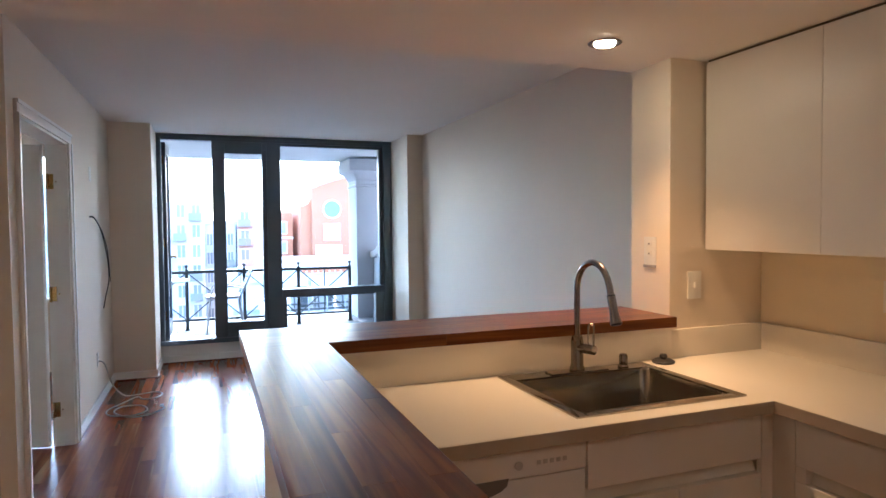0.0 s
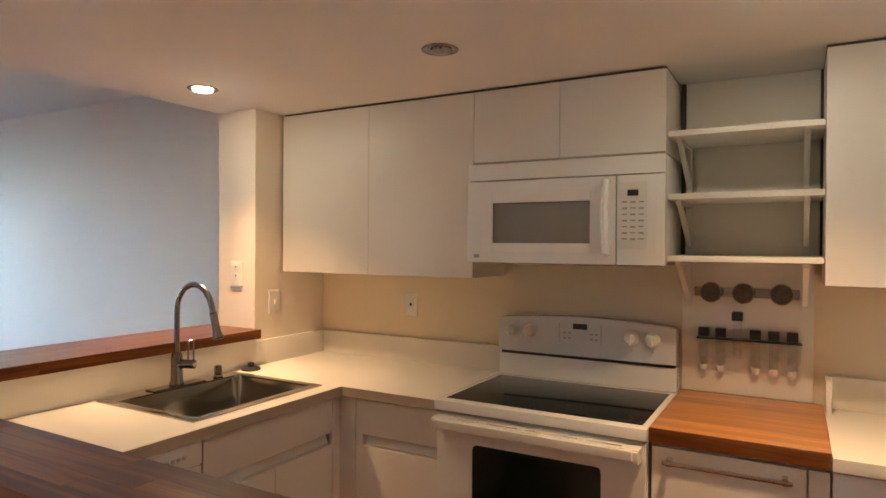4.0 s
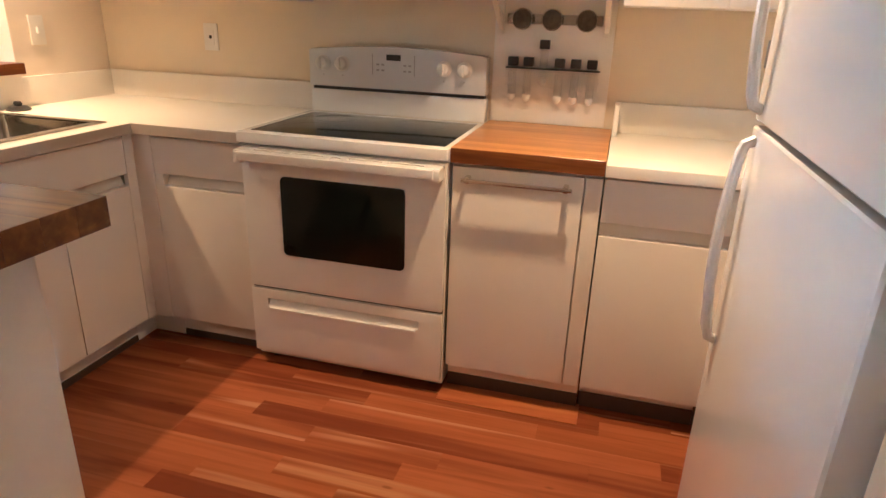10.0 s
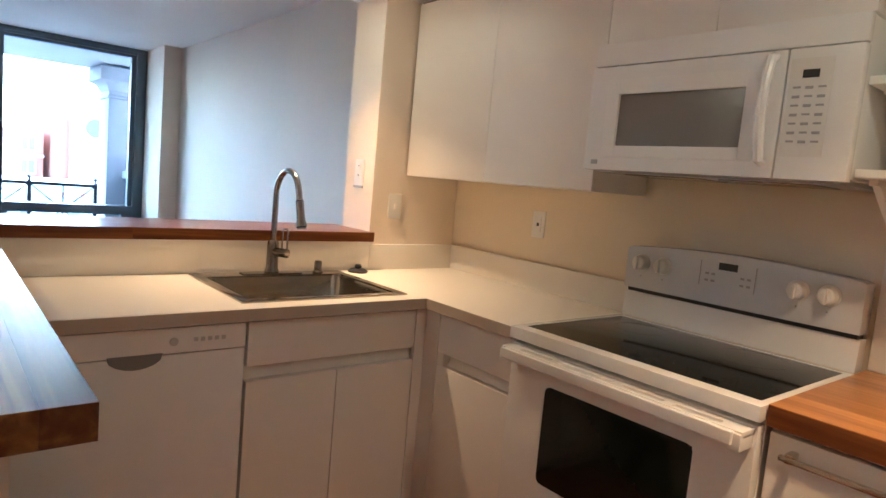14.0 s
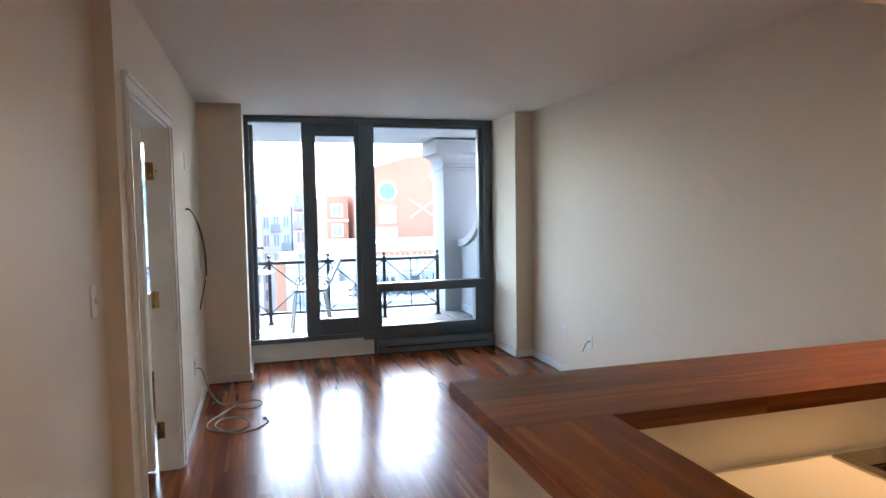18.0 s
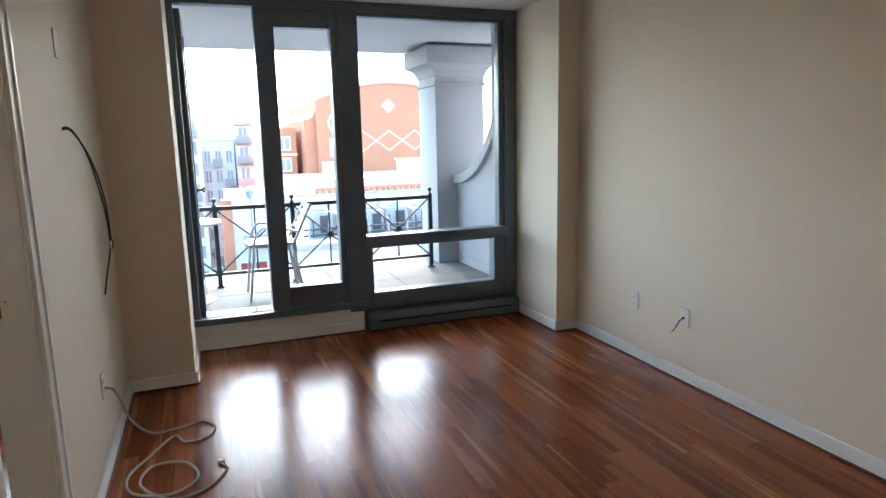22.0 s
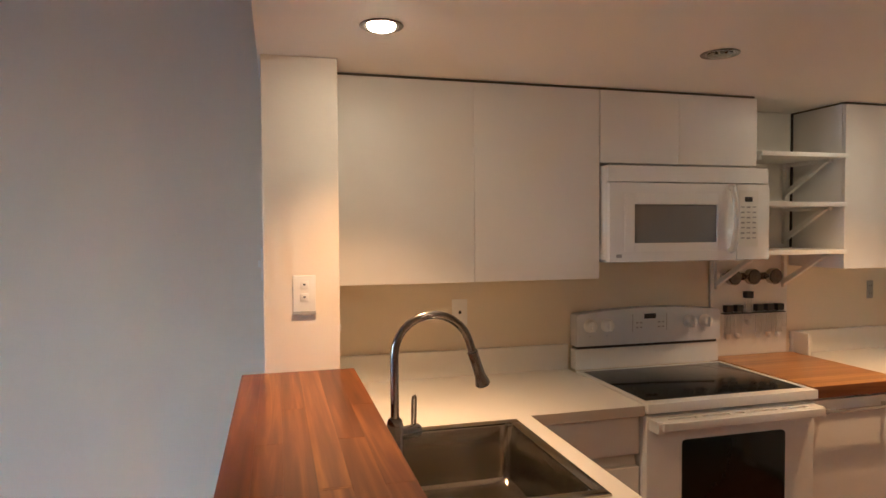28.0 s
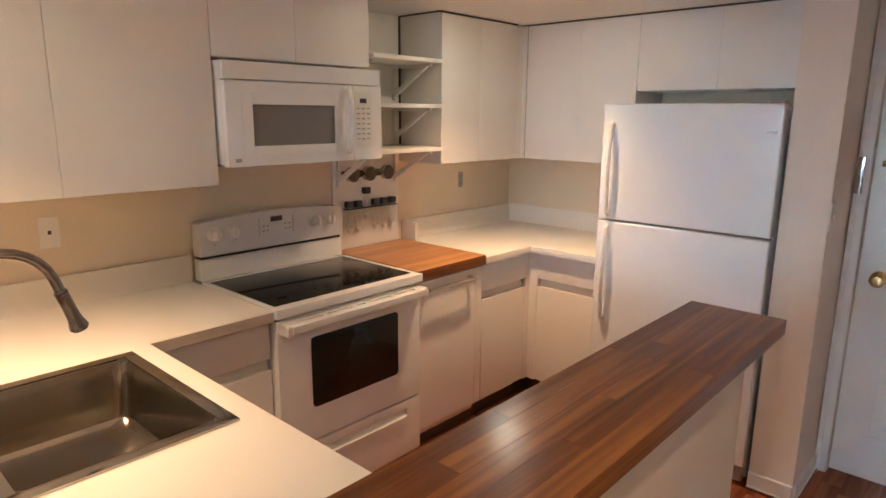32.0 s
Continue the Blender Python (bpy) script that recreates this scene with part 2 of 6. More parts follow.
def timber(name, dark, mid, light, axis="y", rough=0.25, spec=0.3, spread=0.5, grain=1.0, island=False, coat=0.25):
    """Wood with its grain along an axis; every board has its own tone."""
    m, t, p = shader(name)
    n, link = t.nodes, t.links.new
    pos = n.new("ShaderNodeNewGeometry")
    if island:
        rnd = pos.outputs["Random Per Island"]
    else:
        rnd = n.new("ShaderNodeObjectInfo").outputs["Random"]
    shift = n.new("ShaderNodeVectorMath")
    shift.operation = "MULTIPLY_ADD"
    comb = n.new("ShaderNodeCombineXYZ")
    for i in range(3):
        link(rnd, comb.inputs[i])
    link(comb.outputs[0], shift.inputs[0])
    shift.inputs[1].default_value = (37.0, 53.0, 19.0)
    link(pos.outputs["Position"], shift.inputs[2])
    mapping = n.new("ShaderNodeMapping")
    s = {"x": (1.6, 34, 34), "y": (34, 1.6, 34)}[axis]
    mapping.inputs["Scale"].default_value = [v * grain for v in s]
    link(shift.outputs[0], mapping.inputs["Vector"])
    streak, fine = n.new("ShaderNodeTexNoise"), n.new("ShaderNodeTexNoise")
    streak.inputs["Scale"].default_value, streak.inputs["Detail"].default_value, streak.inputs["Distortion"].default_value = 1.0, 3, 1.2
    fine.inputs["Scale"].default_value, fine.inputs["Detail"].default_value = 3.0, 3
    link(mapping.outputs[0], streak.inputs["Vector"])
    link(mapping.outputs[0], fine.inputs["Vector"])
    tone = n.new("ShaderNodeMath")
    tone.operation = "MULTIPLY_ADD"
    link(rnd, tone.inputs[0])
    tone.inputs[1].default_value = spread
    link(streak.outputs["Fac"], tone.inputs[2])
    tone2 = n.new("ShaderNodeMath")
    tone2.operation = "MULTIPLY_ADD"
    link(fine.outputs["Fac"], tone2.inputs[0])
    tone2.inputs[1].default_value = 0.26
    link(tone.outputs[0], tone2.inputs[2])
    fit = n.new("ShaderNodeMapRange")
    link(tone2.outputs[0], fit.inputs["Value"])
    fit.inputs["From Min"].default_value, fit.inputs["From Max"].default_value = 0.37, 0.84 + spread
    ramp = n.new("ShaderNodeValToRGB")
    e = ramp.color_ramp.elements
    e[0].color, e[1].color = (*dark, 1), (*light, 1)
    q = e.new(0.5)
    q.color = (*mid, 1)
    link(fit.outputs[0], ramp.inputs["Fac"])
    link(ramp.outputs[0], p.inputs["Base Color"])
    r = n.new("ShaderNodeMapRange")
    link(streak.outputs["Fac"], r.inputs["Value"])
    r.inputs["To Min"].default_value, r.inputs["To Max"].default_value = rough - 0.01, rough + 0.02
    link(r.outputs[0], p.inputs["Roughness"])
    p.inputs["Specular IOR Level"].default_value = spec
    p.inputs["Coat Weight"].default_value, p.inputs["Coat Roughness"].default_value = coat, 0.18
    return m


def board_wood(name, island=False):
    """Reddish flooring: each board its own tone, broad figure along the grain, pale sapwood streaks and small dark knots."""
    m, t, p = shader(name)
    n, link = t.nodes, t.links.new
    pos = n.new("ShaderNodeNewGeometry")
    rnd = pos.outputs["Random Per Island"] if island else n.new("ShaderNodeObjectInfo").outputs["Random"]
    comb = n.new("ShaderNodeCombineXYZ")
    for i in range(3):
        link(rnd, comb.inputs[i])
    shift = n.new("ShaderNodeVectorMath")
    shift.operation = "MULTIPLY_ADD"
    link(comb.outputs[0], shift.inputs[0])
    shift.inputs[1].default_value = (41.0, 67.0, 23.0)
    link(pos.outputs["Position"], shift.inputs[2])

    def layer(kind, scale, **inputs):
        mp = n.new("ShaderNodeMapping")
        mp.inputs["Scale"].default_value = scale
        link(shift.outputs[0], mp.inputs["Vector"])
        q = n.new(kind)
        q.inputs["Scale"].default_value = 1.0
        for k, v in inputs.items():
            q.inputs[k].default_value = v
        link(mp.outputs[0], q.inputs["Vector"])
        return q

    def band(value, lo, hi, a=0.0, b=1.0):
        q = n.new("ShaderNodeMapRange")
        q.interpolation_type = "SMOOTHSTEP"
        link(value, q.inputs["Value"])
        for k, v in zip(("From Min", "From Max", "To Min", "To Max"), (lo, hi, a, b)):
            q.inputs[k].default_value = v
        return q.outputs[0]

    def mix(fac, a, b):
        q = n.new("ShaderNodeMix")
        q.data_type = "RGBA"
        link(fac, q.inputs["Factor"])
        for socket, v in (("A", a), ("B", b)):
            sock = [s for s in q.inputs if s.name == socket and s.type == "RGBA"][0]
            if isinstance(v, tuple):
                sock.default_value = (*v, 1)
            else:
                link(v, sock)
        return [s for s in q.outputs if s.type == "RGBA"][0]

    figure = layer("ShaderNodeTexNoise", (16, 1.0, 16), Detail=3, Distortion=0.9)
    grain = layer("ShaderNodeTexNoise", (120, 4, 120), Detail=2)
    sap = layer("ShaderNodeTexNoise", (13, 0.55, 13), Detail=2, Distortion=0.6)
    knot = layer("ShaderNodeTexVoronoi", (7.5, 2.6, 7.5))
    add = n.new("ShaderNodeMath")
    add.operation = "MULTIPLY_ADD"
    link(rnd, add.inputs[0])
    add.inputs[1].default_value = 0.40
    link(figure.outputs["Fac"], add.inputs[2])
    color = mix(band(add.outputs[0], 0.36, 1.02), (0.15, 0.034, 0.011), (0.335, 0.104, 0.032))
    color = mix(band(sap.outputs["Fac"], 0.57, 0.72, 0.0, 0.75), color, (0.47, 0.225, 0.09))
    color = mix(band(grain.outputs["Fac"], 0.50, 0.78, 0.0, 0.20), color, (0.10, 0.028, 0.011))
    color = mix(band(knot.outputs["Distance"], 0.02, 0.06, 0.42, 0.0), color, (0.06, 0.017, 0.009))
    link(color, p.inputs["Base Color"])
    link(band(figure.outputs["Fac"], 0.3, 0.7, 0.215, 0.24), p.inputs["Roughness"])
    p.inputs["Specular IOR Level"].default_value = 0.18
    p.inputs["Coat Weight"].default_value, p.inputs["Coat Roughness"].default_value = 0.08, 0.16
    wave = layer("ShaderNodeTexNoise", (3.2, 1.1, 3.2), Detail=2)
    bn = n.new("ShaderNodeBump")
    bn.inputs["Strength"].default_value, bn.inputs["Distance"].default_value = 0.10, 0.004
    link(wave.outputs["Fac"], bn.inputs["Height"])
    link(bn.outputs[0], p.inputs["Normal"])
    return m


def glow(name, color, strength):
    m, t, p = shader(name)
    p.inputs["Base Color"].default_value = (*color, 1)
    p.inputs["Emission Color"].default_value = (*color, 1)
    p.inputs["Emission Strength"].default_value = strength
    return m


def glass(name, tint=(1, 1, 1), rough=0.0, ior=1.1):
    m, t, p = shader(name)
    p.inputs["Base Color"].default_value = (*tint, 1)
    p.inputs["Transmission Weight"].default_value = 1.0
    p.inputs["Roughness"].default_value = rough
    p.inputs["IOR"].default_value = ior
    return m


M_WALL = surface("wall_paint", (0.79, 0.695, 0.57), 0.6, var=0.03, scale=1.2, fine=140, bump=0.08)
M_KWALL = surface("kitchen_wall_paint", (0.76, 0.66, 0.49), 0.55, var=0.03, scale=1.2, fine=140, bump=0.08)
M_CEIL = surface("ceiling_paint", (0.86, 0.83, 0.78), 0.75, var=0.025, scale=1.0, fine=120, bump=0.06)
M_TRIM = surface("trim_paint", (0.86, 0.845, 0.81), 0.35, var=0.03, scale=4, fine=60, bump=0.03)
M_CAB = surface("cabinet_laminate", (0.80, 0.755, 0.69), 0.42, var=0.025, scale=2.5, fine=160, bump=0.03)
M_GAPSHADE = surface("shaded_gap", (0.10, 0.08, 0.06), 0.6)
M_COUNTER = surface("counter_laminate", (0.82, 0.78, 0.70), 0.32, var=0.03, scale=3, fine=220, bump=0.02)
M_ENAMEL = surface("white_enamel", (0.82, 0.80, 0.76), 0.22, var=0.015, scale=3, fine=30, bump=0.0, coat=0.2)
M_FRIDGE = surface("fridge_enamel", (0.79, 0.80, 0.81), 0.24, var=0.015, scale=2, fine=200, bump=0.01, rvar=0.03, coat=0.35)
M_PLASTIC = surface("white_plastic", (0.80, 0.78, 0.73), 0.4, var=0.02, bump=0.0)
M_GREYPL = surface("grey_plastic", (0.35, 0.34, 0.33), 0.4, bump=0.0)
M_POCKET_SHADE = surface("grip_pocket_shade", (0.20, 0.195, 0.19), 0.5, bump=0.0)
M_MARK = surface("printed_grey", (0.52, 0.51, 0.49), 0.5, bump=0.0)
M_BLACK = surface("black_plastic", (0.02, 0.02, 0.022), 0.4, bump=0.02)
M_BGLASS = surface("black_glass", (0.008, 0.009, 0.009), 0.09, var=0.02, bump=0.0, rvar=0.02)
M_BGLASS.node_tree.nodes["Principled BSDF"].inputs["Specular IOR Level"].default_value = 0.10
M_MWGLASS = surface("screened_glass", (0.22, 0.21, 0.19), 0.18, var=0.04, bump=0.0)
M_STEEL = surface("brushed_steel", (0.43, 0.40, 0.35), 0.15, metal=1.0, var=0.04, scale=5, fine=200, bump=0.0, rvar=0.04)
M_NICKEL = surface("brushed_nickel", (0.27, 0.245, 0.22), 0.2, metal=1.0, var=0.05, bump=0.0, rvar=0.04)
M_CHROME = surface("chrome", (0.75, 0.75, 0.75), 0.1, metal=1.0, var=0.03, bump=0.0)
M_BRASS = surface("brass", (0.42, 0.29, 0.11), 0.25, metal=1.0, var=0.08, scale=20, bump=0.0)
M_FRAME = surface("window_metal", (0.115, 0.15, 0.19), 0.36, var=0.06, scale=3, bump=0.02)
M_IRON = surface("black_iron", (0.02, 0.024, 0.026), 0.45, var=0.1, bump=0.03)
M_STUCCO = surface("grey_stucco", (0.36, 0.36, 0.375), 0.85, var=0.05, scale=1.5, fine=90, bump=0.25)
M_PAVER = surface("concrete_paver", (0.115, 0.114, 0.112), 0.85, var=0.08, scale=2, fine=70, bump=0.2, object_var=0.05)
M_BAR = timber("bar_staves_x", (0.050, 0.013, 0.003), (0.138, 0.042, 0.008), (0.30, 0.116, 0.020), "x", 0.30, 0.17, 0.24, 0.8, coat=0.20)
M_BAR_Y = timber("bar_staves_y", (0.050, 0.013, 0.003), (0.138, 0.042, 0.008), (0.30, 0.116, 0.020), "y", 0.30, 0.17, 0.24, 0.8, coat=0.20)
M_BLOCK = timber("butcher_staves", (0.19, 0.064, 0.011), (0.40, 0.172, 0.034), (0.55, 0.28, 0.066), "y", 0.32, 0.35, 0.3, 0.8)
M_FLOOR = board_wood("cherry_planks")
M_FLOOR_S = board_wood("cherry_planks_joined", True)
M_SUBFLOOR = surface("subfloor_gap", (0.03, 0.012, 0.006), 0.8)
M_GLASS = glass("clear_glass")
M_BULB = glow("lit_bulb", (1.0, 0.72, 0.42), 8.0)
M_SHOE = surface("shoe_strip", (0.13, 0.04, 0.016), 0.4, var=0.15, scale=9, bump=0.0)
M_DARKBROWN = surface("dark_brown", (0.06, 0.035, 0.02), 0.6)

# ---- setting ----
structure("wall_kitchen_east", bm_box(0, 0.15, YB - 0.15, PIER - 0.1, 0, 2.7), M_KWALL, "yellowish cream kitchen wall behind the range", "wall")
structure("wall_living_east", bm_box(0, 0.15, PIER - 0.1, YW + 0.45, 0, 2.7), M_WALL, "cream living room wall", "wall")
structure("wall_pier", bm_box(XC, 0, 0, PIER, 0, ZK, 0.004), M_WALL, "cream painted pier at the end of the bar", "wall")
structure("wall_back", bm_box(-2.065, 0, YB - 0.12, YB, 0, 2.3), M_KWALL, "painted wall behind the fridge", "wall")
structure("wall_stub", bm_box(-2.065, -1.887, YB, -2.68, 0, ZK, 0.004), M_WALL, "cream wall end beside the fridge", "wall")
# entry wall with the door opening
DX0, DX1, DZ = -3.0, -2.120, 2.04
structure("wall_entry", join(bm_box(DX1, -2.065, YE - 0.12, YE, 0, ZK), bm_box(XH, DX0, YE - 0.12, YE, 0, ZK), bm_box(DX0, DX1, YE - 0.12, YE, DZ, ZK)), M_WALL, "cream wall round the entry door", "wall")
structure("wall_corridor", bm_box(XH - 0.2, -1.9, YE - 0.9, YE - 0.78, 0, 2.3), M_WALL)
structure("wall_hall", bm_box(XH - 0.12, XH, YE - 0.12, YJ, 0, 2.6), M_WALL, "cream hall wall", "wall")
OY0, OY1, OZ = 1.585, 2.755, 2.04      # bedroom doorway
structure("wall_bedroom", join(bm_box(XW - 0.19, XW, YJ, OY0, 0, 2.6), bm_box(XW - 0.12, XW, OY1, YW + 0.3, 0, 2.6), bm_box(XW - 0.12, XW, OY0, OY1, OZ, 2.6)), M_WALL, "cream wall with the bedroom doorway", "wall")
PLX, PRX, PY = -2.775, -0.180, 4.62
structure("wall_window_left", bm_box(XW, PLX, PY, YW + 0.3, 0, ZL, 0.004), M_WALL, "cream pier beside the balcony door", "wall")
structure("wall_window_right", bm_box(PRX, 0, PY, YW + 0.3, 0, ZL, 0.004), M_WALL, "cream pier beside the window", "wall")
structure("ceiling_living", bm_box(XW - 0.1, 0.1, YS, YW + 0.1, ZL, ZL + 0.15), M_CEIL, "white living room ceiling", "ceiling")
structure("ceiling_kitchen", bm_box(XH - 0.1, 0.1, YE - 1.0, YS, ZK, ZL + 0.15), M_CEIL, "lower white kitchen ceiling", "ceiling")
structure("ceiling_fridge", bm_box(-2.0, 0.1, YB - 0.1, YE, ZK, ZK + 0.2), M_CEIL)
structure("floor_base", bm_box(XH - 0.2, 0.15, YE - 1.0, YW + 0.1, -0.2, -0.022), M_SUBFLOOR, "dark gaps between floor boards", "floor")
# bedroom beyond the doorway
structure("bedroom_floor", bm_box(-6.6, XW - 0.1, 0.3, 5.6, -0.2, -0.002), M_FLOOR_S, "cherry wood bedroom floor", "floor")
structure("bedroom_wall_south", bm_box(-6.6, XW - 0.19, 0.2, 0.32, 0, 2.6), M_WALL)
structure("bedroom_wall_west", bm_box(-6.7, -6.58, 0.2, 5.6, 0, 2.6), M_WALL)
structure("bedroom_wall_north", join(bm_box(-6.6, -5.4, 5.3, 5.45, 0, 2.6), bm_box(-3.5, XW - 0.1, 5.3, 5.45, 0, 2.6), bm_box(-5.4, -3.5, 5.3, 5.45, 0, 0.75), bm_box(-5.4, -3.5, 5.3, 5.45, 2.2, 2.6)), M_WALL)
structure("bedroom_ceiling", bm_box(-6.7, XW - 0.1, 0.2, 5.6, ZL, ZL + 0.1), M_CEIL)


def baseboard(name, x0, x1, y0, y1):
    """A painted board 0.09 high with a rounded top, along a wall."""
    structure(name, join(bm_box(x0, x1, y0, y1, 0, 0.080, 0.006), bm_box(x0 - 0.004 if x1 - x0 < y1 - y0 else x0, x1 + 0.004 if x1 - x0 < y1 - y0 else x1, y0 if x1 - x0 < y1 - y0 else y0 - 0.004, y1 if x1 - x0 < y1 - y0 else y1 + 0.004, 0, 0.016, 0.004)), M_TRIM, "white painted baseboard", "baseboard")
    thin_x = x1 - x0 < y1 - y0
    structure("trim_" + name, bm_box(x0 - 0.009 if thin_x else x0, x1 + 0.009 if thin_x else x1, y0 if thin_x else y0 - 0.009, y1 if thin_x else y1 + 0.009, 0, 0.011, 0.004), M_SHOE, "dark reddish wood shoe strip at the floor", "trim")


B = 0.014
baseboard("baseboard_1", -B, 0.0, BY1, PY - B)
baseboard("baseboard_2", PRX - B, 0.0, PY - B, PY)
baseboard("baseboard_3", PRX - B, PRX, PY, YW - 0.09)
baseboard("baseboard_4", XW, XW + B, OY1 + 0.075, PY - B)
baseboard("baseboard_5", XW, PLX + B, PY - B, PY)
baseboard("baseboard_6", PLX, PLX + B, PY, YW - 0.02)
baseboard("baseboard_7", XH, XH + B, YE, YJ - B)
baseboard("baseboard_8", XH, XW, YJ - B, YJ)
baseboard("baseboard_9", -2.065, -1.887, -2.68, -2.68 + B)
baseboard("baseboard_10", -2.065 - B, -2.065, YE, -2.68)

# bar walls
structure("half_wall_1", bm_box(-2.10, XC, 0.0, 0.24, 0, BAR_Z - 0.042), M_WALL, "cream half wall under the bar", "wall")
structure("half_wall_2", bm_box(-2.10, -1.985, BEND + 0.06, 0.0, 0, BAR_Z - 0.042), M_WALL, "cream half wall under the bar", "wall")
baseboard("baseboard_11", -2.10 - B, -2.10, BEND + 0.06, 0.24)
baseboard("baseboard_12", -2.10, XC, 0.24, 0.24 + B)

# ---- doors ----
def casing(name, axis, at, out, a0, a1, top, w=0.065, t=0.018):
    """Moulded trim on three sides of an opening in the wall plane axis = at, proud by t towards out."""
    d0, d1 = sorted((at, at + out * t))
    e0, e1 = sorted((at + out * t, at + out * (t + 0.008)))

    def bx(a, b, z0, z1, lo, hi):
        return bm_box(lo, hi, a, b, z0, z1, 0.005) if axis == "x" else bm_box(a, b, lo, hi, z0, z1, 0.005)

    bm = join(bx(a0 - w, a0, 0, top, d0, d1), bx(a1, a1 + w, 0, top, d0, d1), bx(a0 - w, a1 + w, top, top + w, d0, d1),
              bx(a0 - w, a0 - w + 0.02, 0, top, e0, e1), bx(a1 + w - 0.02, a1 + w, 0, top, e0, e1), bx(a0 - w, a1 + w, top + w - 0.02, top + w, e0, e1))
    return structure(name, bm, M_TRIM, "white moulded door trim", "trim")


casing("trim_bedroom_door", "x", XW, 1, OY0, OY1, OZ)
structure("trim_bedroom_jamb", join(bm_box(XW - 0.125, XW + 0.003, OY0, OY0 + 0.015, 0, OZ), bm_box(XW - 0.125, XW + 0.003, OY1 - 0.015, OY1, 0, OZ), bm_box(XW - 0.125, XW + 0.003, OY0, OY1, OZ - 0.015, OZ)), M_TRIM, "white door jamb", "trim")
casing("trim_entry_door", "y", YE, 1, DX0, DX1, DZ, 0.05)


def panel_door(name, width, height, rows, thick=0.042):
    """A moulded white door in its own space: hinge edge at x = 0, face towards +y."""
    d = thing(name, (0, 0, 0), "", "door", "", "structure")
    bm = bm_box(0, width, -thick, 0, 0.008, height, 0.003)
    for x0, x1, z0, z1 in rows:
        for s in (1, -1):
            y = 0 if s > 0 else -thick
            ring = join(bm_box(x0, x1, y, y + s * 0.006, z0, z0 + 0.022, 0.004), bm_box(x0, x1, y, y + s * 0.006, z1 - 0.022, z1, 0.004),
                        bm_box(x0, x0 + 0.022, y, y + s * 0.006, z0, z1, 0.004), bm_box(x1 - 0.022, x1, y, y + s * 0.006, z0, z1, 0.004),
                        bm_box(x0 + 0.055, x1 - 0.055, y, y + s * 0.004, z0 + 0.055, z1 - 0.055, 0.003))
            bm = join(bm, ring)
    part("door_leaf", bm, M_TRIM, d)
    return d


W = DX1 - DX0
rows = [(x, x + W / 2 - 0.17, z0, z1) for x in (0.115, W / 2 + 0.055) for z0, z1 in ((0.2, 0.86), (1.02, 1.62), (1.72, 1.92))]
door = panel_door("door_1", W - 0.006, DZ - 0.006, rows)
tagged(door, "closed white six-panel entry door with brass locks", "door")
kx = W - 0.085
part("deadbolt", bm_lathe([(0.001, 0.0), (0.034, 0.0), (0.034, 0.006), (0.024, 0.016), (0.001, 0.018)], (kx, 0, 1.52), 20, (0, 1, 0)), M_BRASS, door, "round brass deadbolt")
part("night_latch", join(bm_box(kx - 0.05, kx + 0.05, 0, 0.012, 1.425, 1.45, 0.003), bm_cyl((kx - 0.05, 0.02, 1.437), (kx + 0.045, 0.02, 1.437), 0.008, n=12)), M_BRASS, door, "brass door guard")
knob = part("knob", bm_lathe([(0.001, 0.0), (0.032, 0.0), (0.03, 0.008), (0.013, 0.014), (0.012, 0.034), (0.026, 0.042), (0.03, 0.056), (0.02, 0.068), (0.001, 0.07)], (kx, 0, 0.945), 22, (0, 1, 0)), M_BRASS, door, "round brass door knob")
door.matrix_basis = pose(DX0 + 0.003, YE - 0.03, 0)
single("door_holder", bm_box(-2.100, -2.072, YE + 0.018, YE + 0.034, 1.31, 1.465, 0.004), M_STEEL, "narrow metal strike plate on the entry door trim", "bracket")

bed = thing("door_2", (0, 0, 0), "", "door", "", "structure")
leaf = part("door_leaf", bm_cells((0, 0.125, 0.735, 0.86), (0.008, 0.31, 0.78, 1.0, 1.85, 2.02), ((1, 1), (1, 3)), -0.042, 0, "y", 0.003), M_TRIM, bed)
for z0, z1 in ((0.31, 0.78), (1.0, 1.85)):
    part("pane", bm_box(0.125, 0.735, -0.024, -0.019, z0, z1), M_GLASS, bed)
bed.matrix_basis = pose(XW - 0.150, OY1 - 0.040, 0, 0, 0, 166)
tagged(bed, "open white bedroom door with two glass panes", "door")


def hinge(at):
    h = thing("hinge", at, "brass butt hinge on the door jamb", "hinge", "bedroom door hinges")
    x, y, z = at
    part("leaf", bm_box(x, x + 0.036, y - 0.004, y, z - 0.05, z + 0.05, 0.0015), M_BRASS, h)
    part("knuckle", bm_cyl((x, y - 0.008, z - 0.052), (x, y - 0.008, z + 0.052), 0.008, n=12), M_BRASS, h)
    for i in range(3):
        part("screw", bm_cyl((x + 0.03 + 0.02 * (i % 2), y - 0.004, z - 0.032 + 0.032 * i), (x + 0.03 + 0.02 * (i % 2), y - 0.006, z - 0.032 + 0.032 * i), 0.005, n=8), M_BRASS, h)


for z in (0.25, 1.03, 1.78):
    hinge((XW - 0.115, OY1 - 0.016, z))

# ---- kitchen: base cabinets ----
TOE = 0.112


def slab(x0, x1, y0, y1, z0, z1):
    return bm_box(x0, x1, y0, y1, z0, z1, 0.0035)


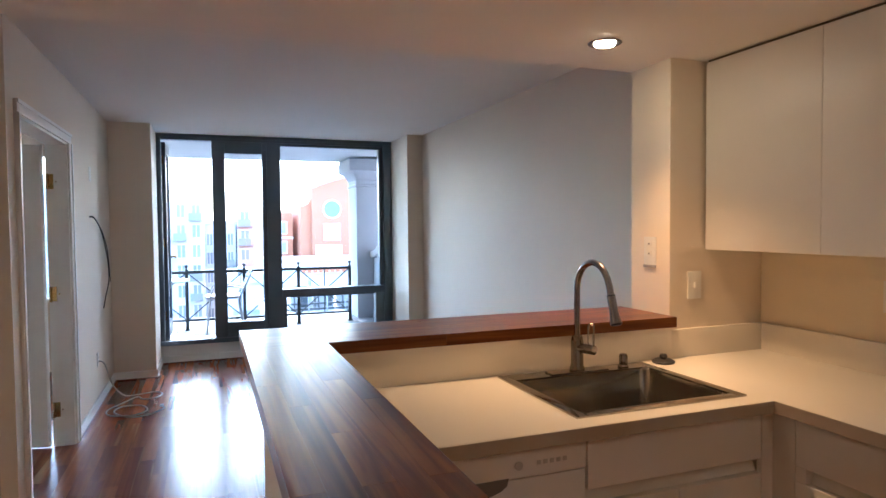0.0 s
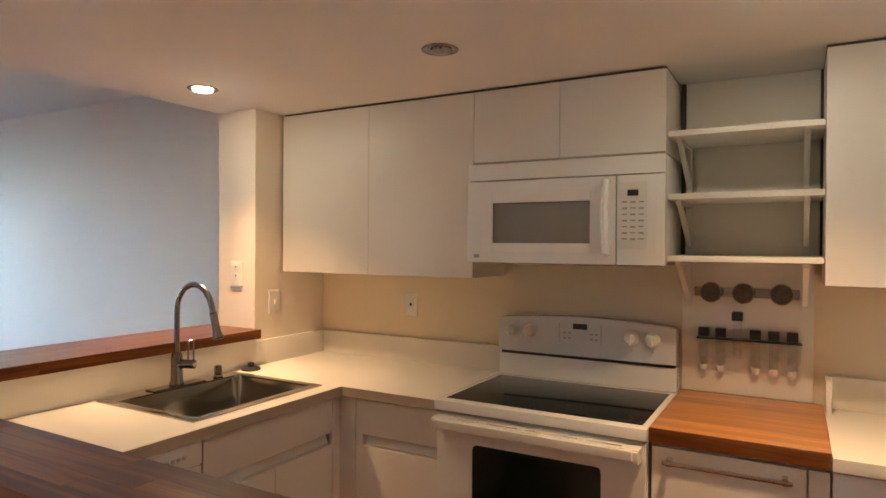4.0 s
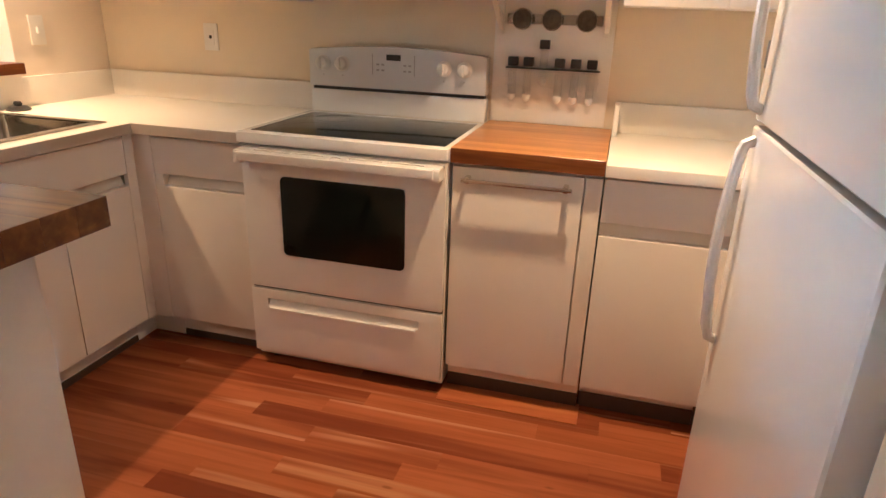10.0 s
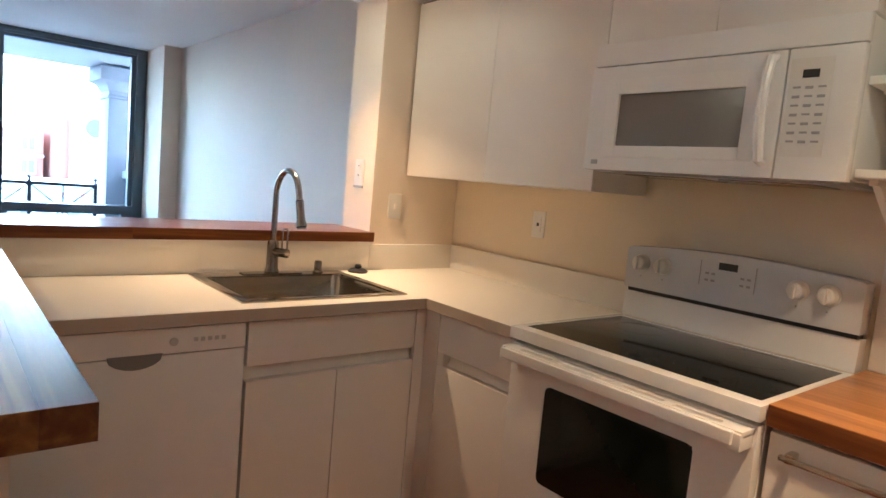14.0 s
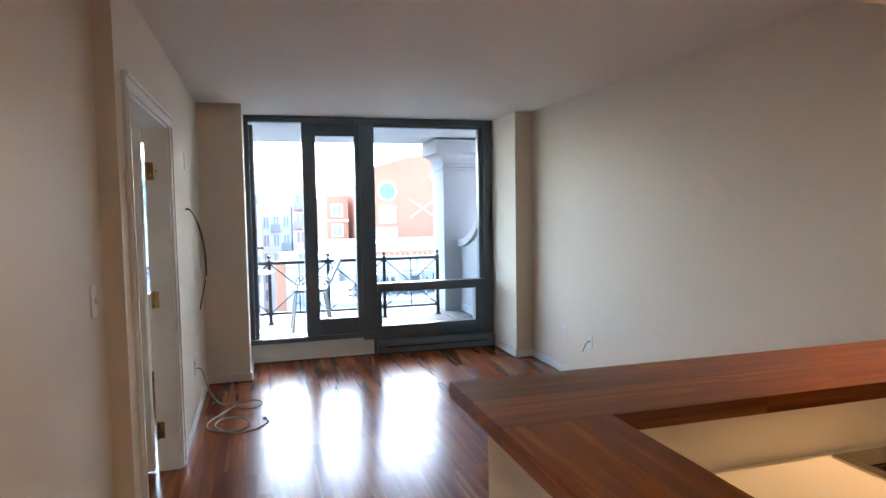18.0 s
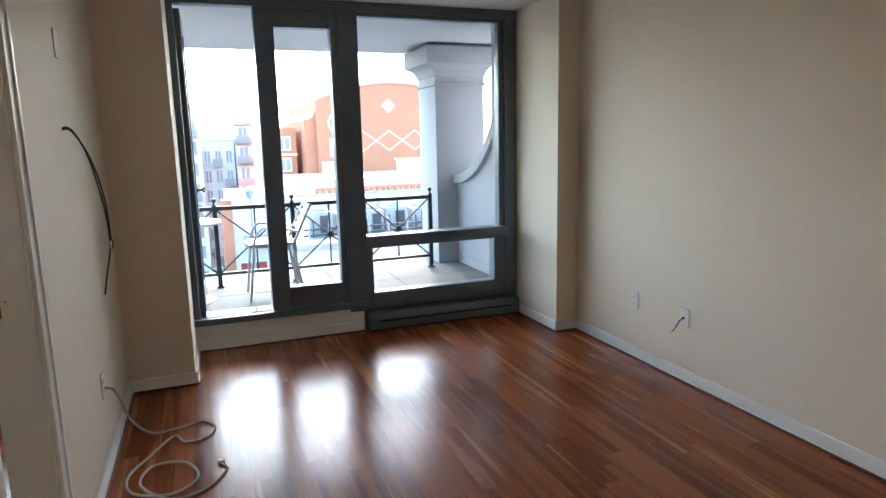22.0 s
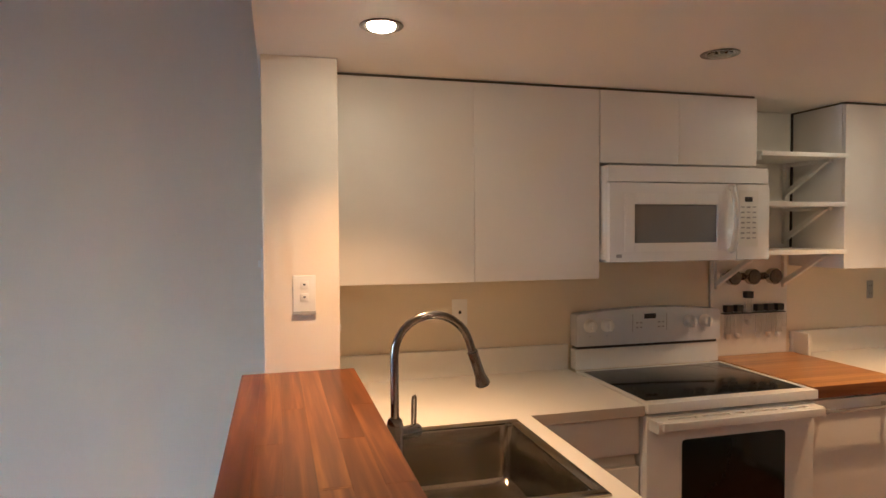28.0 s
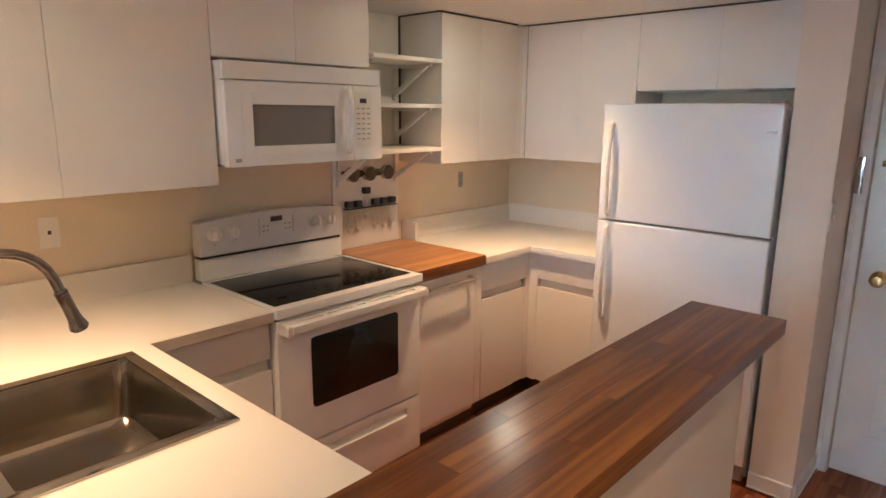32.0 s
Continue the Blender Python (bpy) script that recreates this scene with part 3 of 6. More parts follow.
def base_unit_east(y0, y1, label, strip=0.03, doors=1):
    """A base cabinet on the range wall; front towards -x. A sloped finger groove parts drawer and door."""
    c = thing("base_cabinet", (-0.3, (y0 + y1) / 2, 0), label, "cabinet", "base cabinets")
    f = -0.59
    part("body", bm_box(f + 0.03, -0.02, y0 + 0.001, y1 - 0.001, TOE, TOP - 0.04), M_CAB, c)
    part("toe_kick", bm_box(f + 0.05, -0.05, y0 + 0.001, y1 - 0.001, 0, TOE), M_CAB, c)
    part("base_strip", bm_box(f + 0.046, f + 0.05, y0 + 0.001, y1 - 0.001, 0, strip, 0.001), M_DARKBROWN, c, "dark vinyl strip at the floor")
    part("drawer_front", slab(f - 0.019, f + 0.022, y0 + 0.0015, y1 - 0.0015, 0.724, TOP - 0.05), M_CAB, c)
    part("finger_pull", bm_prism([(f + 0.03, 0.679), (f + 0.002, 0.679), (f + 0.02, 0.722), (f + 0.03, 0.722)], "y", y0 + 0.0015, y1 - 0.0015), M_CAB, c)
    w = (y1 - y0) / doors
    for i in range(doors):
        part("door", slab(f - 0.019, f + 0.022, y0 + 0.0015 + i * w, y0 + (i + 1) * w - 0.0015, TOE + 0.005, 0.677), M_CAB, c)
    return c


def base_unit_south(x0, x1, y, s, label, doors=1, group="base cabinets"):
    """A base cabinet on the sink wall (s = 1, front towards -y) or the back wall (s = -1, front towards +y)."""
    c = thing("base_cabinet", ((x0 + x1) / 2, y + s * 0.3, 0), label, "cabinet", group)
    f = y
    part("body", bm_box(x0 + 0.001, x1 - 0.001, f + s * 0.03, f + s * 0.57, TOE, TOP - 0.04 if s < 0 else 0.68), M_CAB, c)
    if s > 0:
        part("front_rail", bm_box(x0 + 0.001, x1 - 0.001, f + 0.024, f + 0.034, 0.68, TOP - 0.04), M_CAB, c)
    part("toe_kick", bm_box(x0 + 0.001, x1 - 0.001, f + s * 0.05, f + s * 0.5, 0, TOE), M_CAB, c)
    part("base_strip", bm_box(x0 + 0.001, x1 - 0.001, *sorted((f + s * 0.046, f + s * 0.05)), 0, 0.03 if s > 0 else 0.06, 0.001), M_DARKBROWN, c, "dark vinyl strip at the floor")
    part("drawer_front", slab(x0 + 0.003, x1 - 0.003, f - s * 0.019, f + s * 0.022, 0.724, TOP - 0.05), M_CAB, c)
    part("finger_pull", bm_prism([(f + s * 0.03, 0.679), (f + s * 0.002, 0.679), (f + s * 0.02, 0.722), (f + s * 0.03, 0.722)], "x", x0 + 0.003, x1 - 0.003), M_CAB, c)
    w = (x1 - x0) / doors
    for i in range(doors):
        part("door", slab(x0 + i * w + (0.003 if i == 0 else 0.0015), x0 + (i + 1) * w - 0.0015, f - s * 0.019, f + s * 0.022, TOE + 0.005, 0.677), M_CAB, c)
    return c


base_unit_south(-1.298, -0.655, -0.59, 1, "white laminate sink base cabinet with two doors", 2)
c = base_unit_east(-1.088, -0.69, "white laminate corner base cabinet with one drawer")
part("end_stop", slab(-0.609, -0.565, -0.728, -0.692, 0.6775, 0.7235), M_CAB, c)
c = thing("corner_filler", (-0.6, -0.6, 0), "white laminate filler in the cabinet corner", "cabinet panel")
part("filler", bm_prism([(-0.655, -0.61), (-0.61, -0.61), (-0.61, -0.69), (-0.59, -0.69), (-0.59, -0.59), (-0.655, -0.59)], "z", TOE, TOP - 0.04, 0.001), M_CAB, c)
part("toe_kick", bm_prism([(-0.655, -0.54), (-0.54, -0.54), (-0.54, -0.69), (-0.50, -0.69), (-0.50, -0.50), (-0.655, -0.50)], "z", 0, TOE), M_CAB, c)
base_unit_east(-2.738, -2.346, "white laminate base cabinet with one drawer", 0.06)
c = thing("corner_filler", (-0.6, -2.78, 0), "white laminate filler in the back cabinet corner", "cabinet panel")
part("filler", bm_prism([(-0.61, -2.739), (-0.61, -2.776), (-0.662, -2.776), (-0.662, -2.796), (-0.59, -2.796), (-0.59, -2.739)], "z", TOE, TOP - 0.04, 0.001), M_CAB, c)
# All dark brown: the floor base's colour plus the recess's shade, painted in.
part("toe_kick", bm_prism([(-0.54, -2.739), (-0.54, -2.845), (-0.662, -2.845), (-0.662, -2.88), (-0.50, -2.88), (-0.50, -2.739)], "z", 0, TOE), M_DARKBROWN, c)
base_unit_south(-1.07, -0.662, YB + 0.58, -1, "white laminate base cabinet beside the fridge")

# pull-out bin cabinet with a bar handle, under the butcher block
c = thing("pullout_cabinet", (-0.3, -2.08, 0), "white pull-out cabinet with a long bar handle", "cabinet")
part("body", bm_box(-0.59, -0.02, -2.343, -1.857, TOE, 0.874), M_CAB, c)
part("toe_kick", bm_box(-0.555, -0.05, -2.343, -1.857, 0, TOE), M_CAB, c)
part("base_strip", bm_box(-0.559, -0.555, -2.343, -1.857, 0, 0.055, 0.001), M_DARKBROWN, c, "dark vinyl strip at the floor")
part("door", slab(-0.613, -0.59, -2.285, -1.861, TOE + 0.005, 0.862), M_CAB, c)
part("side_panel", slab(-0.609, -0.59, -2.342, -2.29, TOE + 0.005, 0.862), M_CAB, c)
M_BARH = surface("satin_bar", (0.66, 0.61, 0.53), 0.22, metal=1.0, var=0.03, bump=0.0)
h = part("handle", bm_box(-0.653, -0.641, -2.252, -1.898, 0.819, 0.831, 0.003), M_BARH, c, "slim satin steel bar handle")
for y in (-2.232, -1.916):
    part("post", join(bm_box(-0.645, -0.609, y - 0.008, y + 0.008, 0.814, 0.836, 0.003)), M_BARH, h)

# dishwasher
c = thing("dishwasher", (-1.58, -0.3, 0), "white built-in dishwasher with a moulded pocket handle", "dishwasher")
x0, x1 = -1.906, -1.302
part("body", bm_box(x0 + 0.002, x1 - 0.002, -0.585, -0.02, 0.1, 0.868), M_ENAMEL, c)
part("toe_kick", bm_box(x0 + 0.004, x1 - 0.004, -0.53, -0.1, 0, 0.1, 0.002), M_ENAMEL, c)
part("door", bm_box(x0 + 0.003, x1 - 0.003, -0.612, -0.585, 0.115, 0.788, 0.006), M_ENAMEL, c)
p = part("control_panel", bm_box(x0 + 0.003, x1 - 0.003, -0.616, -0.585, 0.791, 0.866, 0.007), M_ENAMEL, c)
# Flat plate; the shade inside the grip pocket is its grey colour.
part("pocket_handle", bm_prism([(-1.685, 0.796), (-1.544, 0.796), (-1.549, 0.777), (-1.565, 0.765), (-1.59, 0.757), (-1.615, 0.754), (-1.64, 0.757), (-1.664, 0.765), (-1.680, 0.777)], "y", -0.6165, -0.60), M_POCKET_SHADE, c, "grip pocket with its shade painted as flat grey")
for i in range(5):
    part("button", bm_box(-1.46 + 0.02 * i, -1.448 + 0.02 * i, -0.618, -0.616, 0.822, 0.834, 0.001), M_MARK, p)
part("dial_mark", bm_cyl((-1.515, -0.616, 0.826), (-1.515, -0.6185, 0.826), 0.012, n=16), M_MARK, p)
part("vent_slot", bm_box(-1.888, -1.796, -0.6175, -0.616, 0.851, 0.857), M_BLACK, p)
part("round_badge", bm_lathe([(0.001, 0), (0.02, 0), (0.02, 0.002), (0.001, 0.003)], (-1.376, -0.612, 0.19), 20, (0, -1, 0)), M_DARKBROWN, c, "round brown sticker")
part("name_plate", bm_box(-1.627, -1.577, -0.6135, -0.612, 0.172, 0.181), M_GREYPL, c)
# Black strip fills the gap under the counter to paint its shade.
part("top_gap_shade", bm_box(x0 + 0.003, x1 - 0.003, -0.606, -0.585, 0.8665, 0.8755), M_BLACK, c, "black strip painting the shaded gap under the counter")
single("cabinet_end_panel", bm_box(-1.985, -1.910, -0.60, -0.001, 0, TOP - 0.04, 0.002), M_CAB, "white laminate end panel beside the dishwasher", "cabinet panel")

# counters
SX0, SX1, SY0, SY1 = -1.306, -0.678, -0.572, -0.05     # sink cut-out
c = thing("countertop", (-1.0, -0.4, TOP - 0.038), "off-white laminate countertop round the sink and corner", "countertop")
cx0, cx1, cy0, cy1 = SX0 + 0.02, SX1 - 0.02, SY0 + 0.02, SY1 - 0.02
part("slab", bm_cells((-1.983, cx0, cx1, -DEEP, -0.001), (-1.088, -DEEP, cy0, cy1, -0.001), ((0, 0), (1, 0), (2, 0), (1, 2)), TOP - 0.038, TOP, b=0.003), M_COUNTER, c)
part("front_edge", join(bm_box(-1.983, -DEEP - 0.001, -DEEP - 0.0015, -DEEP, TOP - 0.039, TOP - 0.002), bm_box(-DEEP - 0.0015, -DEEP, -1.088, -DEEP - 0.0016, TOP - 0.039, TOP - 0.002)), surface("counter_edge", (0.50, 0.42, 0.34), 0.4, var=0.04, bump=0.0), c, "slightly darker laminate edge band")
part("backsplash", join(bm_box(XC - 0.006, -0.001, -0.022, -0.001, TOP, 1.03, 0.0005), bm_box(-1.983, XC - 0.0065, -0.0218, -0.001, TOP, BAR_Z - 0.043, 0.0005), bm_box(-0.022, -0.001, -1.088, -0.023, TOP, 1.03, 0.003)), M_COUNTER, c)
c = thing("countertop", (-0.5, -3.0, TOP - 0.038), "off-white laminate countertop in the back corner", "countertop")
part("slab", bm_cells((-1.075, -DEEP, -0.001), (YB + 0.001, -2.736, -2.346), ((0, 1),), TOP - 0.038, TOP, b=0.003), M_COUNTER, c)
part("backsplash", join(bm_box(-0.022, -0.001, YB + 0.022, -2.346, TOP, 1.03, 0.003), bm_box(-1.075, -0.001, YB + 0.001, YB + 0.022, TOP, 1.03, 0.003), bm_box(-0.12, -0.022, -2.365, -2.347, TOP, 1.03, 0.003)), M_COUNTER, c)

# butcher block between range and counter
c = thing("butcher_block", (-0.3, -2.1, 0.876), "oiled butcher block countertop of glued staves", "countertop")
nst = 14
for i in range(nst):
    xa, xb = -0.630 + 0.612 * i / nst, -0.630 + 0.612 * (i + 1) / nst
    part("stave", bm_box(xa, xb, -2.344, -1.856, 0.876, 0.925, 0.0004, 1), M_BLOCK, c)
# Dark wood strip puts the shade of the block's front into its colour.
part("front_edge", bm_box(-0.6325, -0.6302, -2.3435, -1.8565, 0.877, 0.9235, 0.0006, 1), M_BAR_Y, c, "front edge in darker wood to paint its shade")

# bar top of glued staves
c = thing("bar_top", (-1.2, 0.14, BAR_Z - 0.042), "dark reddish wood bar top of glued staves", "bar top")
n1 = 6
for i in range(n1):
    ya, yb = BY0 + (BY1 - BY0) * i / n1, BY0 + (BY1 - BY0) * (i + 1) / n1
    cut = [XC - 0.001 if yb > 0.002 else XC + 0.012, -0.95 - 0.27 * (i % 3), -1.5 - 0.13 * (i % 2), BX0]
    for k in range(3):
        part("stave", bm_box(cut[k + 1], cut[k], ya, yb, BAR_Z - 0.042, BAR_Z, 0.0004, 1), M_BAR, c)
n2 = 5
for i in range(n2):
    xa, xb = BX0 + (BX1 - BX0) * i / n2, BX0 + (BX1 - BX0) * (i + 1) / n2
    cut = [BY0, -0.55 - 0.2 * (i % 3), -1.2 - 0.11 * (i % 2), BEND]
    for k in range(3):
        part("stave", bm_box(xa, xb, cut[k + 1], cut[k], BAR_Z - 0.042, BAR_Z, 0.0004, 1), M_BAR_Y, c)

# ---- kitchen: wall cabinets ----
def wall_unit_east(y0, y1, z0, z1, splits, label):
    """A wall cabinet on the range wall with slab doors."""
    c = thing("wall_cabinet", (-0.16, (y0 + y1) / 2, z0), label, "cabinet", "wall cabinets")
    part("body", bm_box(-UPX + 0.02, -0.001, y0 + 0.001, y1 - 0.001, z0, z1, 0.001), M_CAB, c)
    ys = [y0, *splits, y1]
    for a, b in zip(ys, ys[1:]):
        part("door", slab(-UPX, -UPX + 0.019, a + 0.0004, b - 0.0004, z0 + 0.001, z1 - 0.003), M_CAB, c)
    return c


def wall_unit_back(x0, x1, z0, z1, splits, label):
    c = thing("wall_cabinet", ((x0 + x1) / 2, YB + 0.16, z0), label, "cabinet", "wall cabinets")
    part("body", bm_box(x0 + 0.001, x1 - 0.001, YB + 0.001, YB + UPX - 0.02, z0, z1, 0.001), M_CAB, c)
    xs = [x0, *splits, x1]
    for a, b in zip(xs, xs[1:]):
        part("door", slab(a + 0.0004, b - 0.0004, YB + UPX - 0.019, YB + UPX, z0 + 0.001, z1 - 0.003), M_CAB, c)
    return c


wall_unit_east(-1.078, -0.012, UP0, UP1, [-0.54], "tall white laminate wall cabinet with two doors")
wall_unit_east(-1.846, -1.08, 1.832, UP1, [-1.45], "short white wall cabinet over the microwave")
wall_unit_east(-2.996, -2.334, UP0 + 0.014, UP1, [-2.65], "white laminate wall cabinet beside the open shelves")
single("wall_cabinet_filler", bm_prism([(-0.321, -3.001), (-0.305, -3.001), (-0.305, -3.064), (-0.344, -3.064), (-0.344, -3.051), (-0.321, -3.051)], "z", UP0 + 0.014, UP1, 0.001), M_CAB, "white laminate filler between wall cabinets", "cabinet panel")
wall_unit_back(-1.046, -0.351, UP0 + 0.014, UP1, [-0.705], "white laminate wall cabinet on the back wall")
wall_unit_back(-1.884, -1.048, 1.752, UP1, [-1.455], "short white wall cabinet above the fridge")
# Dark strip set back in the open joint, coloured as its shade.
structure("trim_joint_shade", bm_box(-0.3505, -0.3445, -3.075, -3.058, UP0 + 0.014, UP1), M_GAPSHADE, "dark strip painting the shade between the corner wall cabinets", "trim")
# Solid dark fill paints the shade of the open gap below the ceiling.
structure("trim_gap_shade", join(bm_box(-UPX + 0.012, -0.01, -1.842, -0.012, UP1, ZK), bm_box(-UPX + 0.012, -0.01, -3.0, -2.334, UP1, ZK), bm_box(-1.884, -0.1, YB + 0.01, YB + UPX - 0.012, UP1, ZK)), M_GAPSHADE, "dark fill painting the shaded gap above the wall cabinets", "trim")

# ---- range ----
RY0, RY1 = -1.853, -1.091
c = thing("range", (-0.33, (RY0 + RY1) / 2, 0), "white freestanding electric range with a black glass cooktop", "range")
part("body", bm_box(-0.61, -0.025, RY0 + 0.003, RY1 - 0.003, 0.03, 0.885), M_ENAMEL, c)
for sx in (-0.56, -0.08):
    for sy in (RY0 + 0.05, RY1 - 0.05):
        part("foot", bm_cyl((sx, sy, 0), (sx, sy, 0.03), 0.018, n=12), M_BLACK, c)
rim = part("cooktop_rim", bm_cells((-0.66, -0.61, -0.11, -0.09), (RY0, RY0 + 0.022, RY1 - 0.022, RY1), ((1, 1),), 0.885, 0.922, b=0.005), M_ENAMEL, c)
glass_top = part("glass_cooktop", bm_box(-0.612, -0.108, RY0 + 0.021, RY1 - 0.021, 0.89, 0.9195, 0.001), M_BGLASS, c, "black ceramic glass cooktop")
M_RING = surface("burner_ring", (0.011, 0.011, 0.012), 0.14, bump=0.0)
for bx, by, br in ((-0.47, -1.27, 0.105), (-0.47, -1.63, 0.085), (-0.23, -1.27, 0.085), (-0.23, -1.63, 0.105)):
    part("burner_ring", bm_tube(arc((bx, by, 0.9188), br, 0, 354, 60, "xy"), 0.0009, 5, True), M_RING, glass_top)
# sloped back panel
back = part("back_panel", bm_prism([(-0.086, 0.922), (-0.078, 1.014), (-0.028, 1.014), (-0.028, 0.922)], "y", RY0 + 0.004, RY1 - 0.004, 0.003), M_ENAMEL, c)
part("vent_strip", bm_box(-0.078, -0.03, RY0 + 0.012, RY1 - 0.012, 1.014, 1.028), M_BLACK, c, "dark vent slot")
crown = [(RY0 + 0.004, 1.028), (RY1 - 0.004, 1.028), (RY1 - 0.004, 1.170)] + [(RY1 - 0.02 - (RY1 - RY0 - 0.04) * i / 12, 1.176 + 0.018 * math.sin(math.pi * i / 12)) for i in range(13)] + [(RY0 + 0.004, 1.170)]
panel = part("control_panel", bm_prism(crown, "x", -0.094, -0.026, 0.004), surface("panel_enamel", (0.66, 0.66, 0.66), 0.25, var=0.02, bump=0.0), c)
for ky in (-1.159, -1.244, -1.679, -1.762):
    k = part("knob", bm_lathe([(0.001, 0.0), (0.031, 0.0), (0.031, 0.004), (0.026, 0.008), (0.023, 0.03), (0.018, 0.034), (0.001, 0.034)], (-0.094, ky, 1.122), 24, (-1, 0, 0)), M_PLASTIC, c)
    part("grip", bm_box(-0.14, -0.126, ky - 0.005, ky + 0.005, 1.10, 1.144, 0.002), M_PLASTIC, k)
    part("mark", bm_box(-0.0955, -0.094, ky - 0.002, ky + 0.002, 1.072, 1.077), M_GREYPL, panel)
part("display", bm_box(-0.0965, -0.093, -1.497, -1.437, 1.143, 1.166), M_BLACK, panel, "small dark clock display")
for i in range(4):
    for j in range(2):
        yy = -1.515 - 0.021 * (i % 2) if i > 1 else -1.40 - 0.021 * (i % 2)
        part("button", bm_box(-0.0955, -0.094, yy - 0.006, yy + 0.006, 1.10 + 0.022 * j, 1.107 + 0.022 * j), M_GREYPL, panel)
for yy in (-1.557, -1.378):
    part("button_rule", bm_box(-0.0953, -0.094, yy, yy + 0.003, 1.085, 1.165), M_GREYPL, panel)
# oven door
gx = -0.645
WY0, WY1, WZ0, WZ1 = -1.705, -1.248, 0.482, 0.770
od = part("oven_door", bm_cells((RY0 + 0.005, WY0, WY1, RY1 - 0.005), (0.338, WZ0, WZ1, 0.872), ((1, 1),), gx, -0.61, "x", 0.005), M_ENAMEL, c)
M_OVENGLASS = surface("oven_glass", (0.010, 0.014, 0.011), 0.1, var=0.05, bump=0.0, rvar=0.02)
M_OVENGLASS.node_tree.nodes["Principled BSDF"].inputs["Specular IOR Level"].default_value = 0.35
rounded = []
for cy_, cz_, a0 in ((WY1, WZ1, 0), (WY0, WZ1, 90), (WY0, WZ0, 180), (WY1, WZ0, 270)):
    sy_, sz_ = (-1 if cy_ == WY1 else 1), (-1 if cz_ == WZ1 else 1)
    for k in range(6):
        a = radians(a0 + 18 * k)
        rounded.append((cy_ + sy_ * 0.016 + 0.02 * math.cos(a), cz_ + sz_ * 0.016 + 0.02 * math.sin(a)))
part("oven_window", bm_prism(rounded, "x", gx - 0.0025, gx + 0.006, 0.001), M_OVENGLASS, od, "dark greenish oven window")
part("window_backing", bm_box(gx + 0.006, -0.612, WY0 + 0.001, WY1 - 0.001, WZ0 + 0.001, WZ1 - 0.001), M_BLACK, od)
HY = [RY0 + 0.012, RY0 + 0.07, RY0 + 0.19, RY0 + 0.215, RY0 + 0.335, RY0 + 0.36, RY0 + 0.40, RY0 + 0.425, RY0 + 0.545, RY0 + 0.57, RY0 + 0.69, RY1 - 0.012]
hd = part("oven_handle", bm_cells((-0.703, -0.686, -0.668, gx + 0.002), HY, ((1, 1), (1, 3), (1, 5), (1, 7), (1, 9)), 0.849, 0.867, b=0.004), M_ENAMEL, c, "white slotted oven handle ledge")
part("grip", bm_box(-0.714, -0.699, RY0 + 0.03, RY1 - 0.03, 0.832, 0.865, 0.006, 3), M_ENAMEL, hd)
for y in (RY0 + 0.012, RY1 - 0.042):
    part("end_cap", bm_box(-0.708, gx + 0.002, y, y + 0.03, 0.822, 0.862, 0.006), M_ENAMEL, hd)
dr = part("drawer", bm_cells((RY0 + 0.005, RY0 + 0.09, RY1 - 0.07, RY1 - 0.005), (0.06, 0.256, 0.290, 0.328), ((1, 1),), -0.645, -0.611, "x", 0.004), M_ENAMEL, c)
part("drawer_pull", join(bm_prism([(-0.612, 0.256), (-0.6445, 0.256), (-0.628, 0.276), (-0.612, 0.290)], "y", RY0 + 0.091, RY1 - 0.071), bm_box(-0.656, -0.645, RY0 + 0.10, RY1 - 0.08, 0.247, 0.257, 0.003)), M_ENAMEL, dr)
# Black strip stands in for the shade between oven door and drawer.
part("drawer_gap_shade", bm_box(-0.63, -0.611, RY0 + 0.006, RY1 - 0.006, 0.3285, 0.3375), M_BLACK, c, "black strip for the shade in the gap above the drawer")

# ---- microwave over the range ----
MX = -0.388
MY0, MY1, MZ0, MZ1 = -1.856, -1.086, 1.421, 1.819
c = thing("microwave", (-0.2, -1.46, MZ0), "white over-the-range microwave with a curved handle", "microwave")
part("body", bm_box(MX + 0.03, -0.002, MY0 + 0.004, MY1 - 0.004, MZ0 + 0.012, MZ1, 0.004), M_ENAMEL, c)
part("underside", bm_box(MX + 0.05, -0.02, MY0 + 0.02, MY1 - 0.02, MZ0, MZ0 + 0.012, 0.002), M_GREYPL, c, "grey metal underside with filters")
for yy in (-1.62, -1.3):
    part("grease_filter", bm_box(MX + 0.11, -0.1, yy - 0.13, yy + 0.13, MZ0 - 0.004, MZ0, 0.001), M_STEEL, c)
part("vent_grille", bm_box(MX + 0.004, MX + 0.03, MY0, MY1, MZ1 - 0.068, MZ1, 0.006), M_ENAMEL, c)
split = -1.688
WA, WB, ZA, ZB = -1.592, -1.198, 1.502, 1.660
dx = MX - 0.004
dm = part("door", bm_cells((split + 0.0015, WA, WB, MY1), (MZ0 + 0.004, ZA, ZB, MZ1 - 0.072), ((1, 1),), dx, MX + 0.03, "x", 0.006), M_ENAMEL, c)
part("window_frame", join(bm_box(dx - 0.003, dx + 0.003, WA - 0.05, WA, ZA - 0.035, ZB + 0.045, 0.002), bm_box(dx - 0.003, dx + 0.003, WB, WB + 0.045, ZA - 0.035, ZB + 0.045, 0.002), bm_box(dx - 0.003, dx + 0.003, WA, WB, ZA - 0.035, ZA, 0.002), bm_box(dx - 0.003, dx + 0.003, WA, WB, ZB, ZB + 0.045, 0.002)), M_PLASTIC, dm)
part("window", bm_box(dx + 0.006, MX + 0.02, WA - 0.003, WB + 0.003, ZA - 0.003, ZB + 0.003), M_MWGLASS, dm, "grey screened window")
hy = split + 0.032
